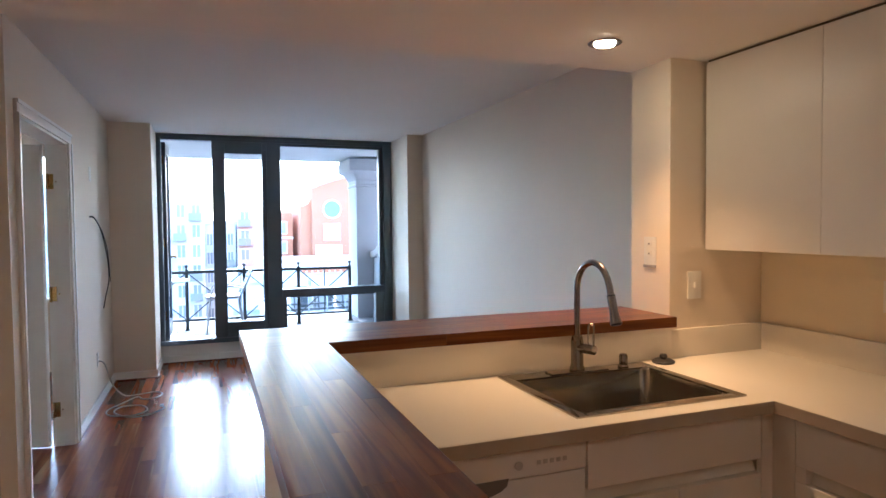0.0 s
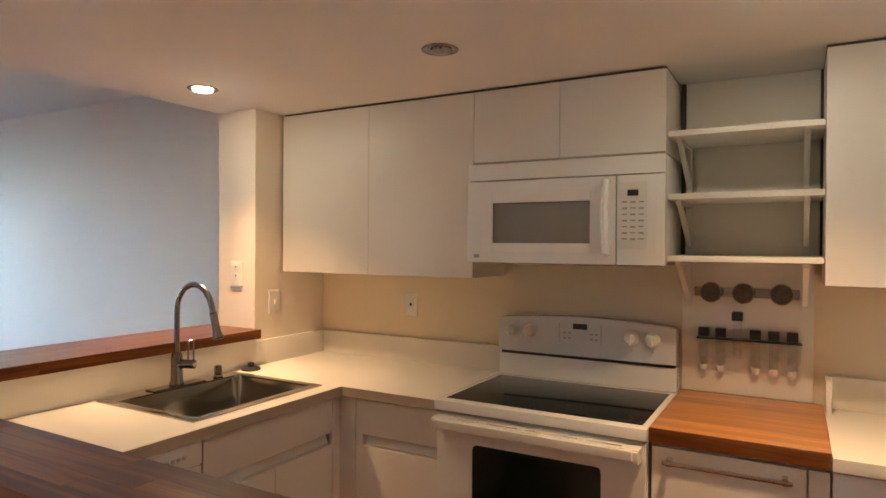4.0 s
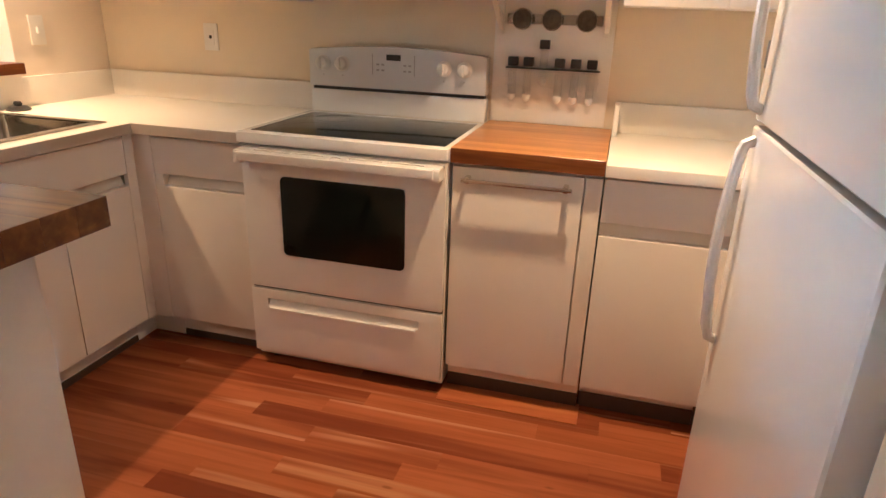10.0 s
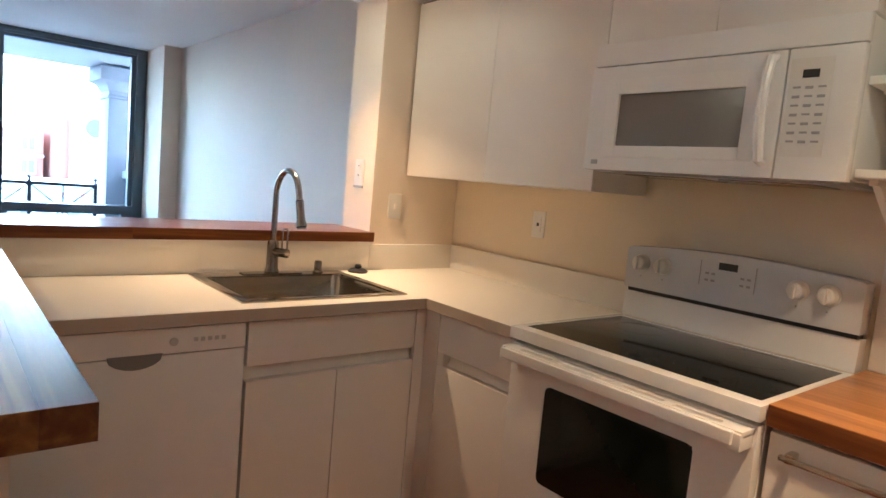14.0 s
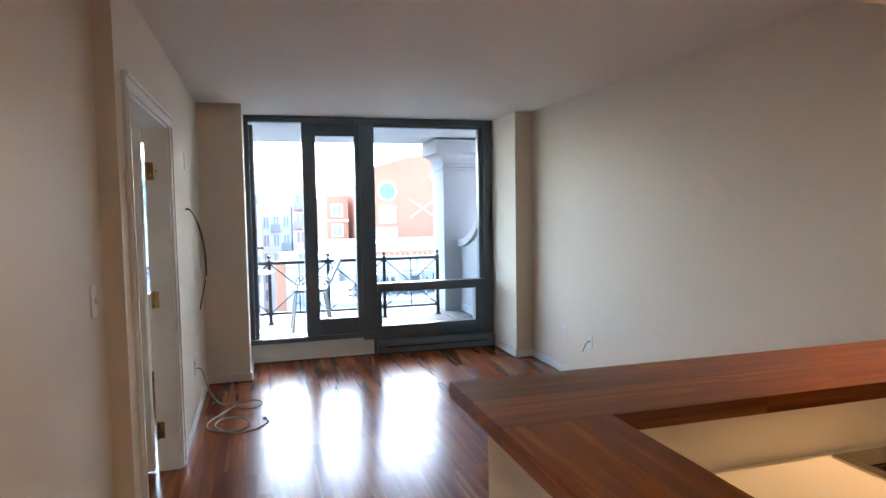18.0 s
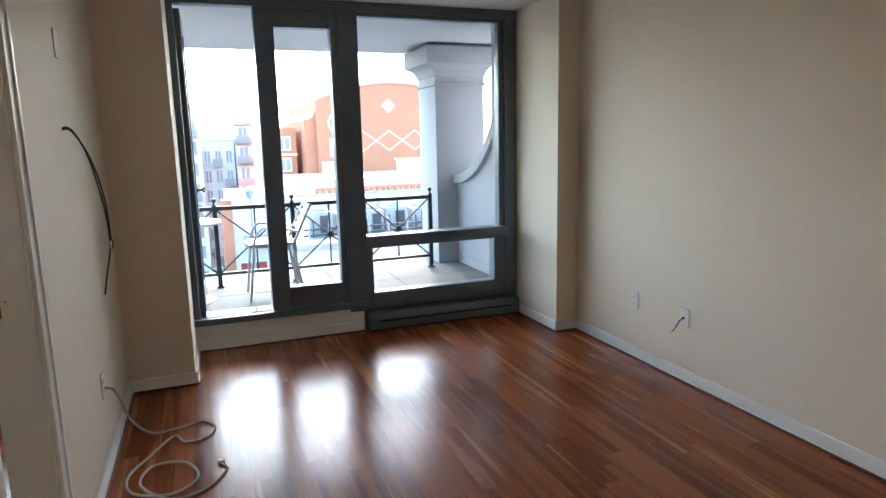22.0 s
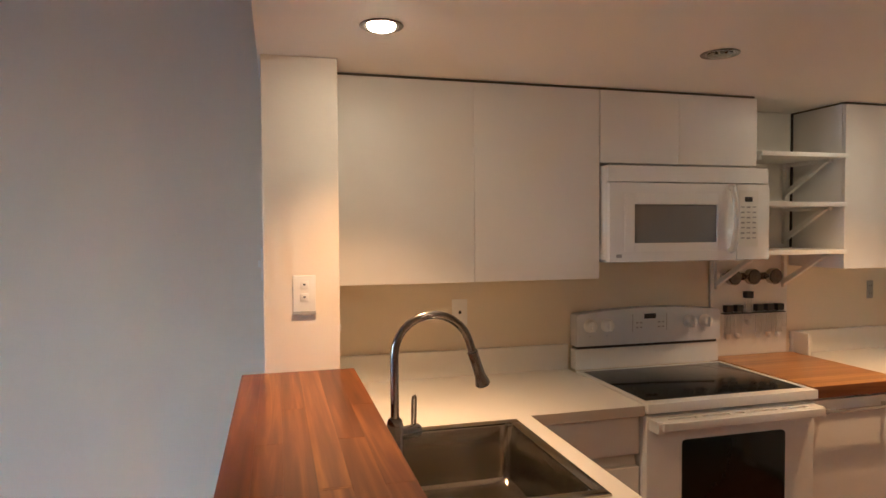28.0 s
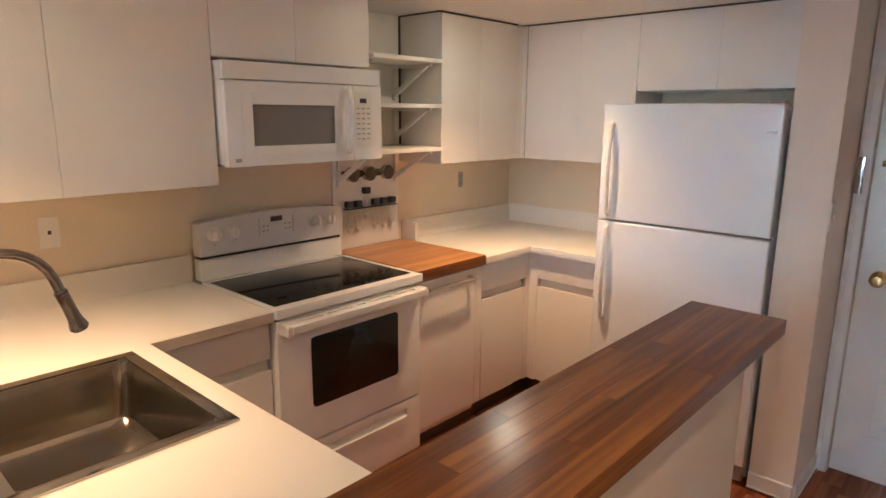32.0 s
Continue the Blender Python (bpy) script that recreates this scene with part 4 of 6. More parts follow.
part("handle", bm_tube([(dx, hy, MZ0 + 0.045)] + [(dx - 0.012 - 0.03 * math.sin(math.pi * (i + 0.6) / 9.2), hy, MZ0 + 0.05 + 0.255 * i / 8) for i in range(9)] + [(dx, hy, MZ0 + 0.31)], 0.013, 10), M_ENAMEL, dm, "curved white door handle")
part("logo_plate", bm_box(dx - 0.001, dx, MY1 - 0.055, MY1 - 0.03, MZ0 + 0.022, MZ0 + 0.036), M_GREYPL, dm, "small grey square mark")
kp = part("keypad", bm_box(dx, MX + 0.03, MY0, split - 0.0015, MZ0 + 0.004, MZ1 - 0.072, 0.006), M_ENAMEL, c)
part("keypad_field", bm_box(dx - 0.001, dx + 0.004, split - 0.108, split - 0.010, MZ0 + 0.06, MZ1 - 0.098), surface("keypad_field", (0.72, 0.70, 0.64), 0.45, bump=0.0), kp)
part("display", bm_box(dx - 0.002, dx, split - 0.078, split - 0.04, MZ1 - 0.146, MZ1 - 0.126), M_BLACK, kp, "dark clock display")
for j in range(7):
    for i in range(3):
        yy, zz = split - 0.03 - 0.029 * i, MZ1 - 0.168 - 0.022 * j
        part("key", bm_box(dx - 0.002, dx - 0.0005, yy - 0.009, yy + 0.009, zz - 0.003 - 0.002 * ((i + j) % 2), zz + 0.002), M_GREYPL, kp)

# ---- refrigerator ----
FX0, FX1, FY, FT, FS = -1.872, -1.088, -2.64, 1.680, 1.132
c = thing("refrigerator", (-1.475, -3.0, 0), "white top-freezer refrigerator with long handles", "refrigerator")
part("body", bm_box(FX0 + 0.005, FX1 - 0.005, YB + 0.03, FY - 0.075, 0.02, FT - 0.012, 0.004), M_FRIDGE, c)
part("gasket", bm_box(FX0 + 0.012, FX1 - 0.012, FY - 0.075, FY - 0.066, 0.1, FT - 0.015), M_GREYPL, c, "grey door gasket")
part("base_grille", bm_box(FX0 + 0.01, FX1 - 0.01, FY - 0.06, FY - 0.03, 0.015, 0.09, 0.003), M_GREYPL, c)
for x in (FX0 + 0.06, FX1 - 0.06):
    part("wheel", bm_cyl((x - 0.01, FY - 0.12, 0.02), (x + 0.01, FY - 0.12, 0.02), 0.02, n=12), M_BLACK, c)
fd = part("freezer_door", bm_box(FX0, FX1, FY - 0.066, FY, FS + 0.005, FT, 0.012, 3), M_FRIDGE, c)
rd = part("fridge_door", bm_box(FX0, FX1, FY - 0.066, FY, 0.1, FS - 0.005, 0.012, 3), M_FRIDGE, c)
hx = FX1 - 0.055
part("handle", bm_tube([(hx, FY - 0.002, FS + 0.03), (hx, FY + 0.018, FS + 0.04)] + [(hx, FY + 0.024 + 0.012 * math.sin(math.pi * i / 10), FS + 0.06 + 0.36 * i / 10) for i in range(11)] + [(hx, FY + 0.015, FS + 0.45), (hx, FY - 0.002, FS + 0.455)], 0.012, 10), M_ENAMEL, fd, "long curved white handle")
part("handle", bm_tube([(hx, FY - 0.002, FS - 0.03), (hx, FY + 0.018, FS - 0.04)] + [(hx, FY + 0.024 + 0.012 * math.sin(math.pi * i / 10), FS - 0.06 - 0.40 * i / 10) for i in range(11)] + [(hx, FY + 0.015, FS - 0.49), (hx, FY - 0.002, FS - 0.495)], 0.012, 10), M_ENAMEL, rd, "long curved white handle")
part("name_plate", bm_box(FX0 + 0.018, FX0 + 0.058, FY, FY + 0.002, FT - 0.12, FT - 0.107), M_CHROME, fd)
part("hinge_cap", bm_box(FX0 + 0.005, FX0 + 0.06, FY - 0.06, FY - 0.005, FT, FT + 0.012, 0.003), M_GREYPL, c)

# ---- sink and faucet ----
c = thing("sink", (-0.97, -0.32, TOP), "brushed stainless steel drop-in sink", "sink")
part("rim", join(bm_box(SX0, SX0 + 0.035, SY0, SY1, TOP, TOP + 0.006, 0.002), bm_box(SX1 - 0.035, SX1, SY0, SY1, TOP, TOP + 0.006, 0.002), bm_box(SX0 + 0.035, SX1 - 0.035, SY0, SY0 + 0.035, TOP, TOP + 0.006, 0.002), bm_box(SX0 + 0.035, SX1 - 0.035, SY1 - 0.075, SY1, TOP, TOP + 0.006, 0.002)), M_STEEL, c)


def bowl(x0, x1, y0, y1, z0, z1, r):
    """An open basin with rounded corners and a rounded foot."""
    bm = bmesh.new()
    rings = []
    for inset, z in ((0, z1), (0.004, z1 - 0.01), (0.01, z0 + 0.05), (0.018, z0 + 0.02), (0.035, z0 + 0.006), (0.06, z0)):
        ring = []
        for cx, cy, a0 in ((x1, y1, 0), (x0, y1, 90), (x0, y0, 180), (x1, y0, 270)):
            sx, sy = (-1 if cx == x1 else 1), (-1 if cy == y1 else 1)
            for k in range(6):
                a = radians(a0 + 90 * k / 5)
                ring.append(bm.verts.new((cx + sx * (r + inset) + r * math.cos(a), cy + sy * (r + inset) + r * math.sin(a), z)))
        rings.append(ring)
    n = len(rings[0])
    for a, b in zip(rings, rings[1:]):
        for k in range(n):
            bm.faces.new((a[k], b[k], b[(k + 1) % n], a[(k + 1) % n]))
    bm.faces.new(rings[-1])
    bmesh.ops.recalc_face_normals(bm, faces=bm.faces[:])
    bmesh.ops.reverse_faces(bm, faces=bm.faces[:])
    bmesh.ops.solidify(bm, geom=bm.faces[:], thickness=0.0012)
    return bm


part("basin", bowl(SX0 + 0.03, SX1 - 0.03, SY0 + 0.03, SY1 - 0.07, TOP - 0.19, TOP + 0.005, 0.04), M_STEEL, c)
part("drain", bm_lathe([(0.001, 0), (0.04, 0), (0.042, 0.003), (0.03, 0.004), (0.001, 0.002)], (-0.99, -0.33, TOP - 0.1895), 24), M_CHROME, c)

fx, fy = -1.001, SY1 - 0.045
c = thing("faucet", (fx, fy, TOP + 0.006), "brushed nickel gooseneck pull-down faucet", "faucet")
z0 = TOP + 0.006
part("escutcheon", bm_box(fx - 0.12, fx + 0.12, fy - 0.028, fy + 0.028, z0, z0 + 0.006, 0.003), M_NICKEL, c)
part("base", bm_lathe([(0.001, 0), (0.028, 0), (0.028, 0.01), (0.023, 0.02), (0.023, 0.11), (0.019, 0.125), (0.014, 0.13), (0.001, 0.13)], (fx, fy, z0 + 0.006), 24), M_NICKEL, c)
tx, ty = -0.03, -0.9995      # the spout swings over the bowl
pts = [(fx, fy, z0 + 0.13), (fx, fy, z0 + 0.305)]
R = 0.106
for i in range(13):
    a = radians(180 - 162 * i / 12)
    d = R + R * math.cos(a)
    pts.append((fx + tx * d, fy + ty * d, z0 + 0.305 + R * math.sin(a)))
tip = Vector((tx * math.sin(radians(18)), ty * math.sin(radians(18)), -math.cos(radians(18))))
pts.append(tuple(Vector(pts[-1]) + tip * 0.03))
part("spout", bm_tube(pts, 0.0115, 16), M_NICKEL, c)
e = Vector(pts[-1])
head = part("spray_head", bm_lathe([(0.001, 0.0), (0.0125, 0.0), (0.0145, 0.006), (0.0145, 0.05), (0.0155, 0.075), (0.021, 0.096), (0.021, 0.101), (0.001, 0.102)], e, 22, tuple(tip)), M_NICKEL, c)
part("nozzle", bm_lathe([(0.001, 0.0), (0.018, 0.0), (0.017, 0.004), (0.001, 0.005)], e + tip * 0.102, 20, tuple(tip)), M_BLACK, head, "black rubber nozzle face")
part("seam", bm_lathe([(0.0128, 0.0), (0.0152, 0.0), (0.0152, 0.003), (0.0128, 0.003)], e + tip * 0.004, 20, tuple(tip)), M_BLACK, head)
part("valve", bm_cyl((fx + 0.003, fy - 0.010, z0 + 0.09), (fx + 0.028, fy - 0.072, z0 + 0.09), 0.018, n=20, b=0.003), M_NICKEL, c)
lx, ly = fx + 0.022, fy - 0.056
part("lever", bm_tube([(lx - 0.008, ly + 0.006, z0 + 0.10), (lx - 0.008, ly + 0.004, z0 + 0.175), (lx - 0.005, ly + 0.002, z0 + 0.185), (lx + 0.005, ly - 0.006, z0 + 0.185), (lx + 0.008, ly - 0.008, z0 + 0.175), (lx + 0.008, ly - 0.006, z0 + 0.10)], 0.0035, 8), M_NICKEL, c, "looped lever handle")
single("soap_cap", bm_lathe([(0.001, 0), (0.02, 0), (0.021, 0.006), (0.016, 0.012), (0.016, 0.045), (0.012, 0.052), (0.001, 0.053)], (-0.802, fy - 0.008, z0), 20), M_NICKEL, "brushed nickel air gap cap on the sink rim", "cap")
c = thing("sink_stopper", (-0.590, -0.075, TOP), "black rubber sink stopper on the counter", "stopper")
part("disc", bm_lathe([(0.001, 0), (0.042, 0), (0.045, 0.006), (0.03, 0.016), (0.001, 0.018)], (-0.590, -0.075, TOP + 0.006 - 0.006), 22), M_BLACK, c)
part("grip", bm_lathe([(0.001, 0), (0.012, 0), (0.016, 0.01), (0.012, 0.018), (0.001, 0.02)], (-0.590, -0.075, TOP + 0.016), 14), M_BLACK, c)

# ---- open shelves and spice board over the butcher block ----
M_SHELF = surface("shelf_paint", (0.82, 0.79, 0.72), 0.4, var=0.03, scale=5, bump=0.03)
M_DARK = surface("upright_dark", (0.05, 0.04, 0.035), 0.6)
single("spice_board", bm_box(-0.016, -0.001, -2.312, -1.858, 0.926, 1.432, 0.003), M_SHELF, "white board on the wall above the butcher block", "board")
single("wall_board", bm_box(-0.014, -0.001, -2.325, -1.868, 1.462, ZK - 0.002, 0.002), M_SHELF, "white back panel behind the open shelves", "board")
for y in (-2.335, -1.858):
    single("shelf_upright", bm_box(-0.02, -0.001, y - 0.008, y + 0.008, 1.462, ZK - 0.002, 0.002), M_DARK, "dark shelf standard on the wall", "shelf standard", "shelf standards")


def shelf(z):
    s = thing("wall_shelf", (-0.18, -2.095, z - 0.02), "white painted wall shelf on two brackets", "shelf", "open shelves")
    part("board", bm_box(-0.345, -0.021, -2.331, -1.857, z - 0.02, z, 0.003), M_SHELF, s)
    for y in (-2.283, -1.885):
        part("bracket", join(bm_prism([(-0.30, z - 0.02), (-0.265, z - 0.02), (-0.016, z - 0.165), (-0.016, z - 0.195)], "y", y - 0.009, y + 0.009, 0.002), bm_box(-0.30, -0.016, y - 0.009, y + 0.009, z - 0.036, z - 0.02, 0.002), bm_box(-0.036, -0.016, y - 0.009, y + 0.009, z - 0.20, z - 0.036, 0.002)), M_SHELF, s)


for z in (1.460, 1.678, 1.900):
    shelf(z)
M_TIN = surface("tin_lid", (0.085, 0.068, 0.052), 0.22, var=0.3, scale=60, bump=0.1)
c = thing("magnet_strip", (-0.02, -2.095, 1.30), "steel magnet strip on the spice board", "strip")
part("bar", bm_box(-0.022, -0.016, -2.265, -1.905, 1.300, 1.337, 0.002), M_STEEL, c)


def tin(y):
    s = thing("spice_tin", (-0.04, y, 1.28), "round dark spice tin with a clear lid", "spice tin", "round spice tins")
    part("tin", bm_lathe([(0.001, 0), (0.037, 0), (0.0395, 0.003), (0.0395, 0.031), (0.038, 0.033), (0.001, 0.033)], (-0.022, y, 1.318), 24, (-1, 0, 0)), M_STEEL, s)
    part("lid", bm_lathe([(0.001, 0), (0.0355, 0), (0.0355, 0.004), (0.033, 0.006), (0.001, 0.005)], (-0.0545, y, 1.318), 24, (-1, 0, 0)), M_TIN, s, "dark glossy lid")


for y in (-1.967, -2.080, -2.208):
    tin(y)
c = thing("vial_rack", (-0.04, -2.1, 1.07), "clear rack for spice vials on the spice board", "rack")
M_CLEAR = glass("vial_glass", (0.98, 0.98, 0.97), 0.02, 1.45)
part("strip", bm_box(-0.05, -0.017, -2.275, -1.915, 1.136, 1.141, 0.001), M_BLACK, c, "thin dark strip")
part("holder", bm_box(-0.058, -0.0555, -2.272, -1.918, 1.070, 1.132, 0.001), M_CLEAR, c)


def vial(y, z):
    s = thing("spice_vial", (-0.036, y, z), "glass spice vial with a black cap", "vial", "glass spice vials")
    part("tube", bm_lathe([(0.001, 0.0), (0.010, 0.003), (0.0145, 0.014), (0.0145, 0.134), (0.001, 0.134)], (-0.036, y, z), 16), M_CLEAR, s)
    # White cup paints the bright refraction at the bottom of the glass.
    part("glint_cup", bm_lathe([(0.001, -0.001), (0.009, 0.001), (0.0152, 0.011), (0.0152, 0.026), (0.001, 0.026)], (-0.036, y, z), 14), M_PLASTIC, s, "white end cup painting the bright refraction in the glass")
    part("cap", bm_box(-0.052, -0.020, y - 0.019, y + 0.019, z + 0.134, z + 0.168, 0.004), M_BLACK, s, "black square cap")


for y in (-1.942, -2.002, -2.122, -2.183, -2.244):
    vial(y, 1.012)
vial(-2.060, 1.078)

# ---- outlets and switches ----
def plate(name, axis, at, out, a, z, kind, label, wd=0.07, hgt=0.115, face=None):
    """A wall plate on the plane axis = at, with its slots or rocker."""
    p = (at, a, z - hgt / 2) if axis == "x" else (a, at, z - hgt / 2)
    t = thing(name, p, label, name.replace("_", " "))

    def bx(a0, a1, z0, z1, d0, d1, b=0.0):
        lo, hi = sorted((at + out * d0, at + out * d1))
        return bm_box(lo, hi, a0, a1, z0, z1, b) if axis == "x" else bm_box(a0, a1, lo, hi, z0, z1, b)

    pl = part("plate", bx(a - wd / 2, a + wd / 2, z - hgt / 2, z + hgt / 2, 0, 0.006, 0.002), face or M_PLASTIC, t)
    if kind == "outlet":
        for dz in (-0.021, 0.021):
            f = part("socket", bx(a - 0.017, a + 0.017, z + dz - 0.014, z + dz + 0.014, 0.006, 0.0085, 0.002), face or M_PLASTIC, t)
            part("slot", join(bx(a - 0.008, a - 0.005, z + dz - 0.006, z + dz + 0.006, 0.0085, 0.009), bx(a + 0.005, a + 0.008, z + dz - 0.005, z + dz + 0.005, 0.0085, 0.009)), M_BLACK, f)
    elif kind == "gfci":
        f = part("socket", bx(a - 0.017, a + 0.017, z - 0.035, z + 0.035, 0.006, 0.0085, 0.002), M_PLASTIC, t)
        part("test_button", bx(a - 0.006, a + 0.006, z - 0.007, z + 0.007, 0.0085, 0.01), M_BLACK, f)
    elif kind == "switch":
        f = part("toggle", bx(a - 0.006, a + 0.006, z - 0.012, z + 0.012, 0.006, 0.016, 0.002), M_PLASTIC, t)
    elif kind == "double":
        for dz in (0.03, -0.012):
            part("rocker", bx(a - 0.013, a + 0.013, z + dz - 0.012, z + dz + 0.012, 0.006, 0.0095, 0.002), M_PLASTIC, t)
            part("mark", bx(a - 0.004, a + 0.004, z + dz - 0.003, z + dz + 0.003, 0.0095, 0.0102), M_BLACK, t)
        part("ledge", bx(a - wd / 2, a + wd / 2, z - hgt / 2 - 0.012, z - hgt / 2, 0, 0.01, 0.002), M_GREYPL, t)
    elif kind == "coax":
        part("socket", bx(a - 0.007, a + 0.007, z - 0.007, z + 0.007, 0.006, 0.018, 0.003), M_BRASS, t)
    return t


plate("wall_outlet", "x", 0, -1, -0.572, 1.196, "gfci", "white outlet on the wall beside the range")
plate("wall_outlet", "y", 0, -1, -0.372, 1.208, "switch", "white switch plate beside the pier")
plate("wall_switch", "x", XC, -1, 0.118, 1.35, "double", "white double switch on the end of the pier", 0.075, 0.12)
plate("wall_outlet", "x", 0, -1, -2.862, 1.228, "outlet", "bare grey outlet without its cover plate, under the wall cabinet", 0.038, 0.095, M_GREYPL)
plate("wall_outlet", "x", 0, -1, 3.915, 0.394, "outlet", "white outlet low on the living room wall")
plate("cable_outlet", "x", 0, -1, 3.446, 0.394, "coax", "white cable outlet with a loose wire")
plate("wall_outlet", "x", XW, 1, 3.72, 0.385, "outlet", "white outlet low on the bedroom wall")
plate("wall_plate", "x", XW, 1, 3.60, 1.90, "blank", "white blank plate high on the wall")
plate("wall_switch", "x", XH, 1, 1.22, 1.235, "switch", "cream switch on the hall wall")
plate("wall_switch", "x", -2.065, -1, -2.706, 1.244, "switch", "white switch beside the entry door")
plate("wall_thermostat", "y", PIER, 1, XC + 0.04, 1.45, "switch", "white control on the living room side of the pier", 0.06, 0.11)

M_COAX = surface("black_cable", (0.015, 0.015, 0.017), 0.45, bump=0.0)
M_WCABLE = surface("white_cable", (0.50, 0.47, 0.43), 0.5, bump=0.0)


def curve_pts(keys, n=8):
    """A smooth line through the keys (Catmull-Rom)."""
    k = [Vector(p) for p in keys]
    k = [2 * k[0] - k[1], *k, 2 * k[-1] - k[-2]]
    out = []
    for i in range(1, len(k) - 2):
        a, b, c, d = k[i - 1 : i + 3]
        for j in range(n):
            t = j / n
            out.append(0.5 * (2 * b + (c - a) * t + (2 * a - 5 * b + 4 * c - d) * t * t + (3 * b - a - 3 * c + d) * t**3))
    return out + [k[-2]]


c = thing("wall_cable", (XW + 0.03, 3.75, 0.85), "two black cables hanging out of the bedroom wall", "cable")
part("cable", bm_tube(curve_pts([(XW - 0.01, 3.54, 1.56), (XW + 0.03, 3.545, 1.555), (XW + 0.075, 3.55, 1.46), (XW + 0.10, 3.58, 1.32), (XW + 0.108, 3.66, 1.16), (XW + 0.10, 3.72, 1.03), (XW + 0.07, 3.77, 0.91), (XW + 0.045, 3.81, 0.80)]), 0.0038, 8), M_COAX, c)
part("cable", bm_tube(curve_pts([(XW - 0.01, 3.53, 1.555), (XW + 0.035, 3.54, 1.545), (XW + 0.09, 3.56, 1.42), (XW + 0.115, 3.61, 1.25), (XW + 0.112, 3.69, 1.06)]), 0.0038, 8), M_COAX, c)
part("plug", bm_cyl((XW + 0.112, 3.688, 1.07), (XW + 0.110, 3.70, 1.03), 0.007, n=10), M_CHROME, c)
c = thing("floor_cable", (-2.85, 3.6, 0), "white cable coiled loosely on the wood floor", "cable")
loop = [(XW + 0.012, 3.72, 0.375), (XW + 0.05, 3.74, 0.34), (-3.06, 3.85, 0.14), (-2.98, 3.95, 0.012), (-2.84, 3.98, 0.006)]
loop += [(-2.78 + 0.10 * math.cos(a), 3.90 + 0.12 * math.sin(a), 0.006) for a in (1.2, 0.2, -0.9, -2.0, -3.0)]
loop += [(-2.98, 3.70, 0.006), (-3.06, 3.52, 0.006), (-3.02, 3.36, 0.006), (-2.86, 3.30, 0.006), (-2.76, 3.40, 0.011), (-2.82, 3.56, 0.012), (-2.96, 3.58, 0.010), (-3.0, 3.42, 0.012), (-2.88, 3.26, 0.007), (-2.74, 3.28, 0.006), (-2.64, 3.42, 0.006), (-2.66, 3.50, 0.006)]
part("cord", bm_tube(curve_pts(loop), 0.006, 8), M_WCABLE, c)
part("plug", bm_box(-2.675, -2.645, 3.495, 3.53, 0.001, 0.016, 0.004), M_WCABLE, c)
c = thing("loose_wire", (-0.03, 3.44, 0.28), "short loose wire at the cable outlet", "cable")
part("wire", bm_tube(curve_pts([(-0.016, 3.446, 0.394), (-0.04, 3.45, 0.375), (-0.05, 3.47, 0.33), (-0.04, 3.51, 0.295)]), 0.003, 6), M_COAX, c)

# ---- ceiling fittings ----
# Darkened chrome for unlit cans; the colour carries the shade of the recess.
M_CAN = surface("shaded_chrome", (0.30, 0.29, 0.27), 0.12, metal=1.0, var=0.35, scale=45, bump=0.0)


def downlight(x, y, lit):
    d = thing("recessed_light", (x, y, ZK - 0.004), "lit recessed ceiling light with a chrome trim" if lit else "unlit recessed ceiling light with a chrome reflector", "ceiling light", "recessed ceiling lights")
    part("trim_ring", bm_tube(arc((x, y, ZK - 0.002), 0.056, 0, 350, 36, "xy"), 0.007, 8, True, 0.5), M_NICKEL, d)
    part("reflector", bm_lathe([(0.001, 0.0), (0.03, 0.0), (0.05, -0.003), (0.05, -0.0035), (0.03, -0.0005), (0.001, -0.0005)], (x, y, ZK - 0.0005), 28), M_CHROME if lit else M_CAN, d)
    part("bulb", bm_lathe([(0.001, 0.0), (0.04, 0.0), (0.036, -0.006), (0.02, -0.009), (0.001, -0.01)], (x, y, ZK - 0.004), 24), M_BULB if lit else M_CAN, d)
    return d


LIT = [(-0.876, -0.088), (-0.862, -2.25), (-2.66, -0.43)]
for x, y in LIT:
    downlight(x, y, True)
downlight(-0.862, -1.222, False)
c = thing("ceiling_vent", (-1.575, -1.345, ZK), "rusty white ceiling air vent grille", "vent")
vx0, vx1, vy0, vy1 = -1.70, -1.45, -1.44, -1.255
M_RUST = surface("rusted_paint", (0.60, 0.50, 0.40), 0.6, var=0.35, scale=18, fine=60, bump=0.1)
M_VENT = surface("vent_slat", (0.13, 0.125, 0.11), 0.5, var=0.2, scale=30)
part("frame", join(bm_box(vx0, vx1, vy0, vy0 + 0.025, ZK - 0.008, ZK, 0.003), bm_box(vx0, vx1, vy1 - 0.025, vy1, ZK - 0.008, ZK, 0.003), bm_box(vx0, vx0 + 0.025, vy0 + 0.025, vy1 - 0.025, ZK - 0.008, ZK, 0.003), bm_box(vx1 - 0.025, vx1, vy0 + 0.025, vy1 - 0.025, ZK - 0.008, ZK, 0.003)), M_RUST, c)
part("backing", bm_box(vx0 + 0.02, vx1 - 0.02, vy0 + 0.02, vy1 - 0.02, ZK - 0.001, ZK + 0.0), M_DARK, c)
for i in range(9):
    y = vy0 + 0.032 + 0.0155 * i
    part("slat", bm_prism([(y, ZK - 0.007), (y + 0.003, ZK - 0.007), (y + 0.010, ZK - 0.001), (y + 0.007, ZK - 0.001)], "x", vx0 + 0.025, vx1 - 0.025), M_VENT, c)
c = thing("sprinkler", (-1.755, -1.19, ZK - 0.07), "chrome fire sprinkler head hanging from the ceiling", "sprinkler")
sx, sy = -1.755, -1.19
M_SPR = surface("sprinkler_chrome", (0.27, 0.265, 0.25), 0.16, metal=1.0, var=0.1, bump=0.0)
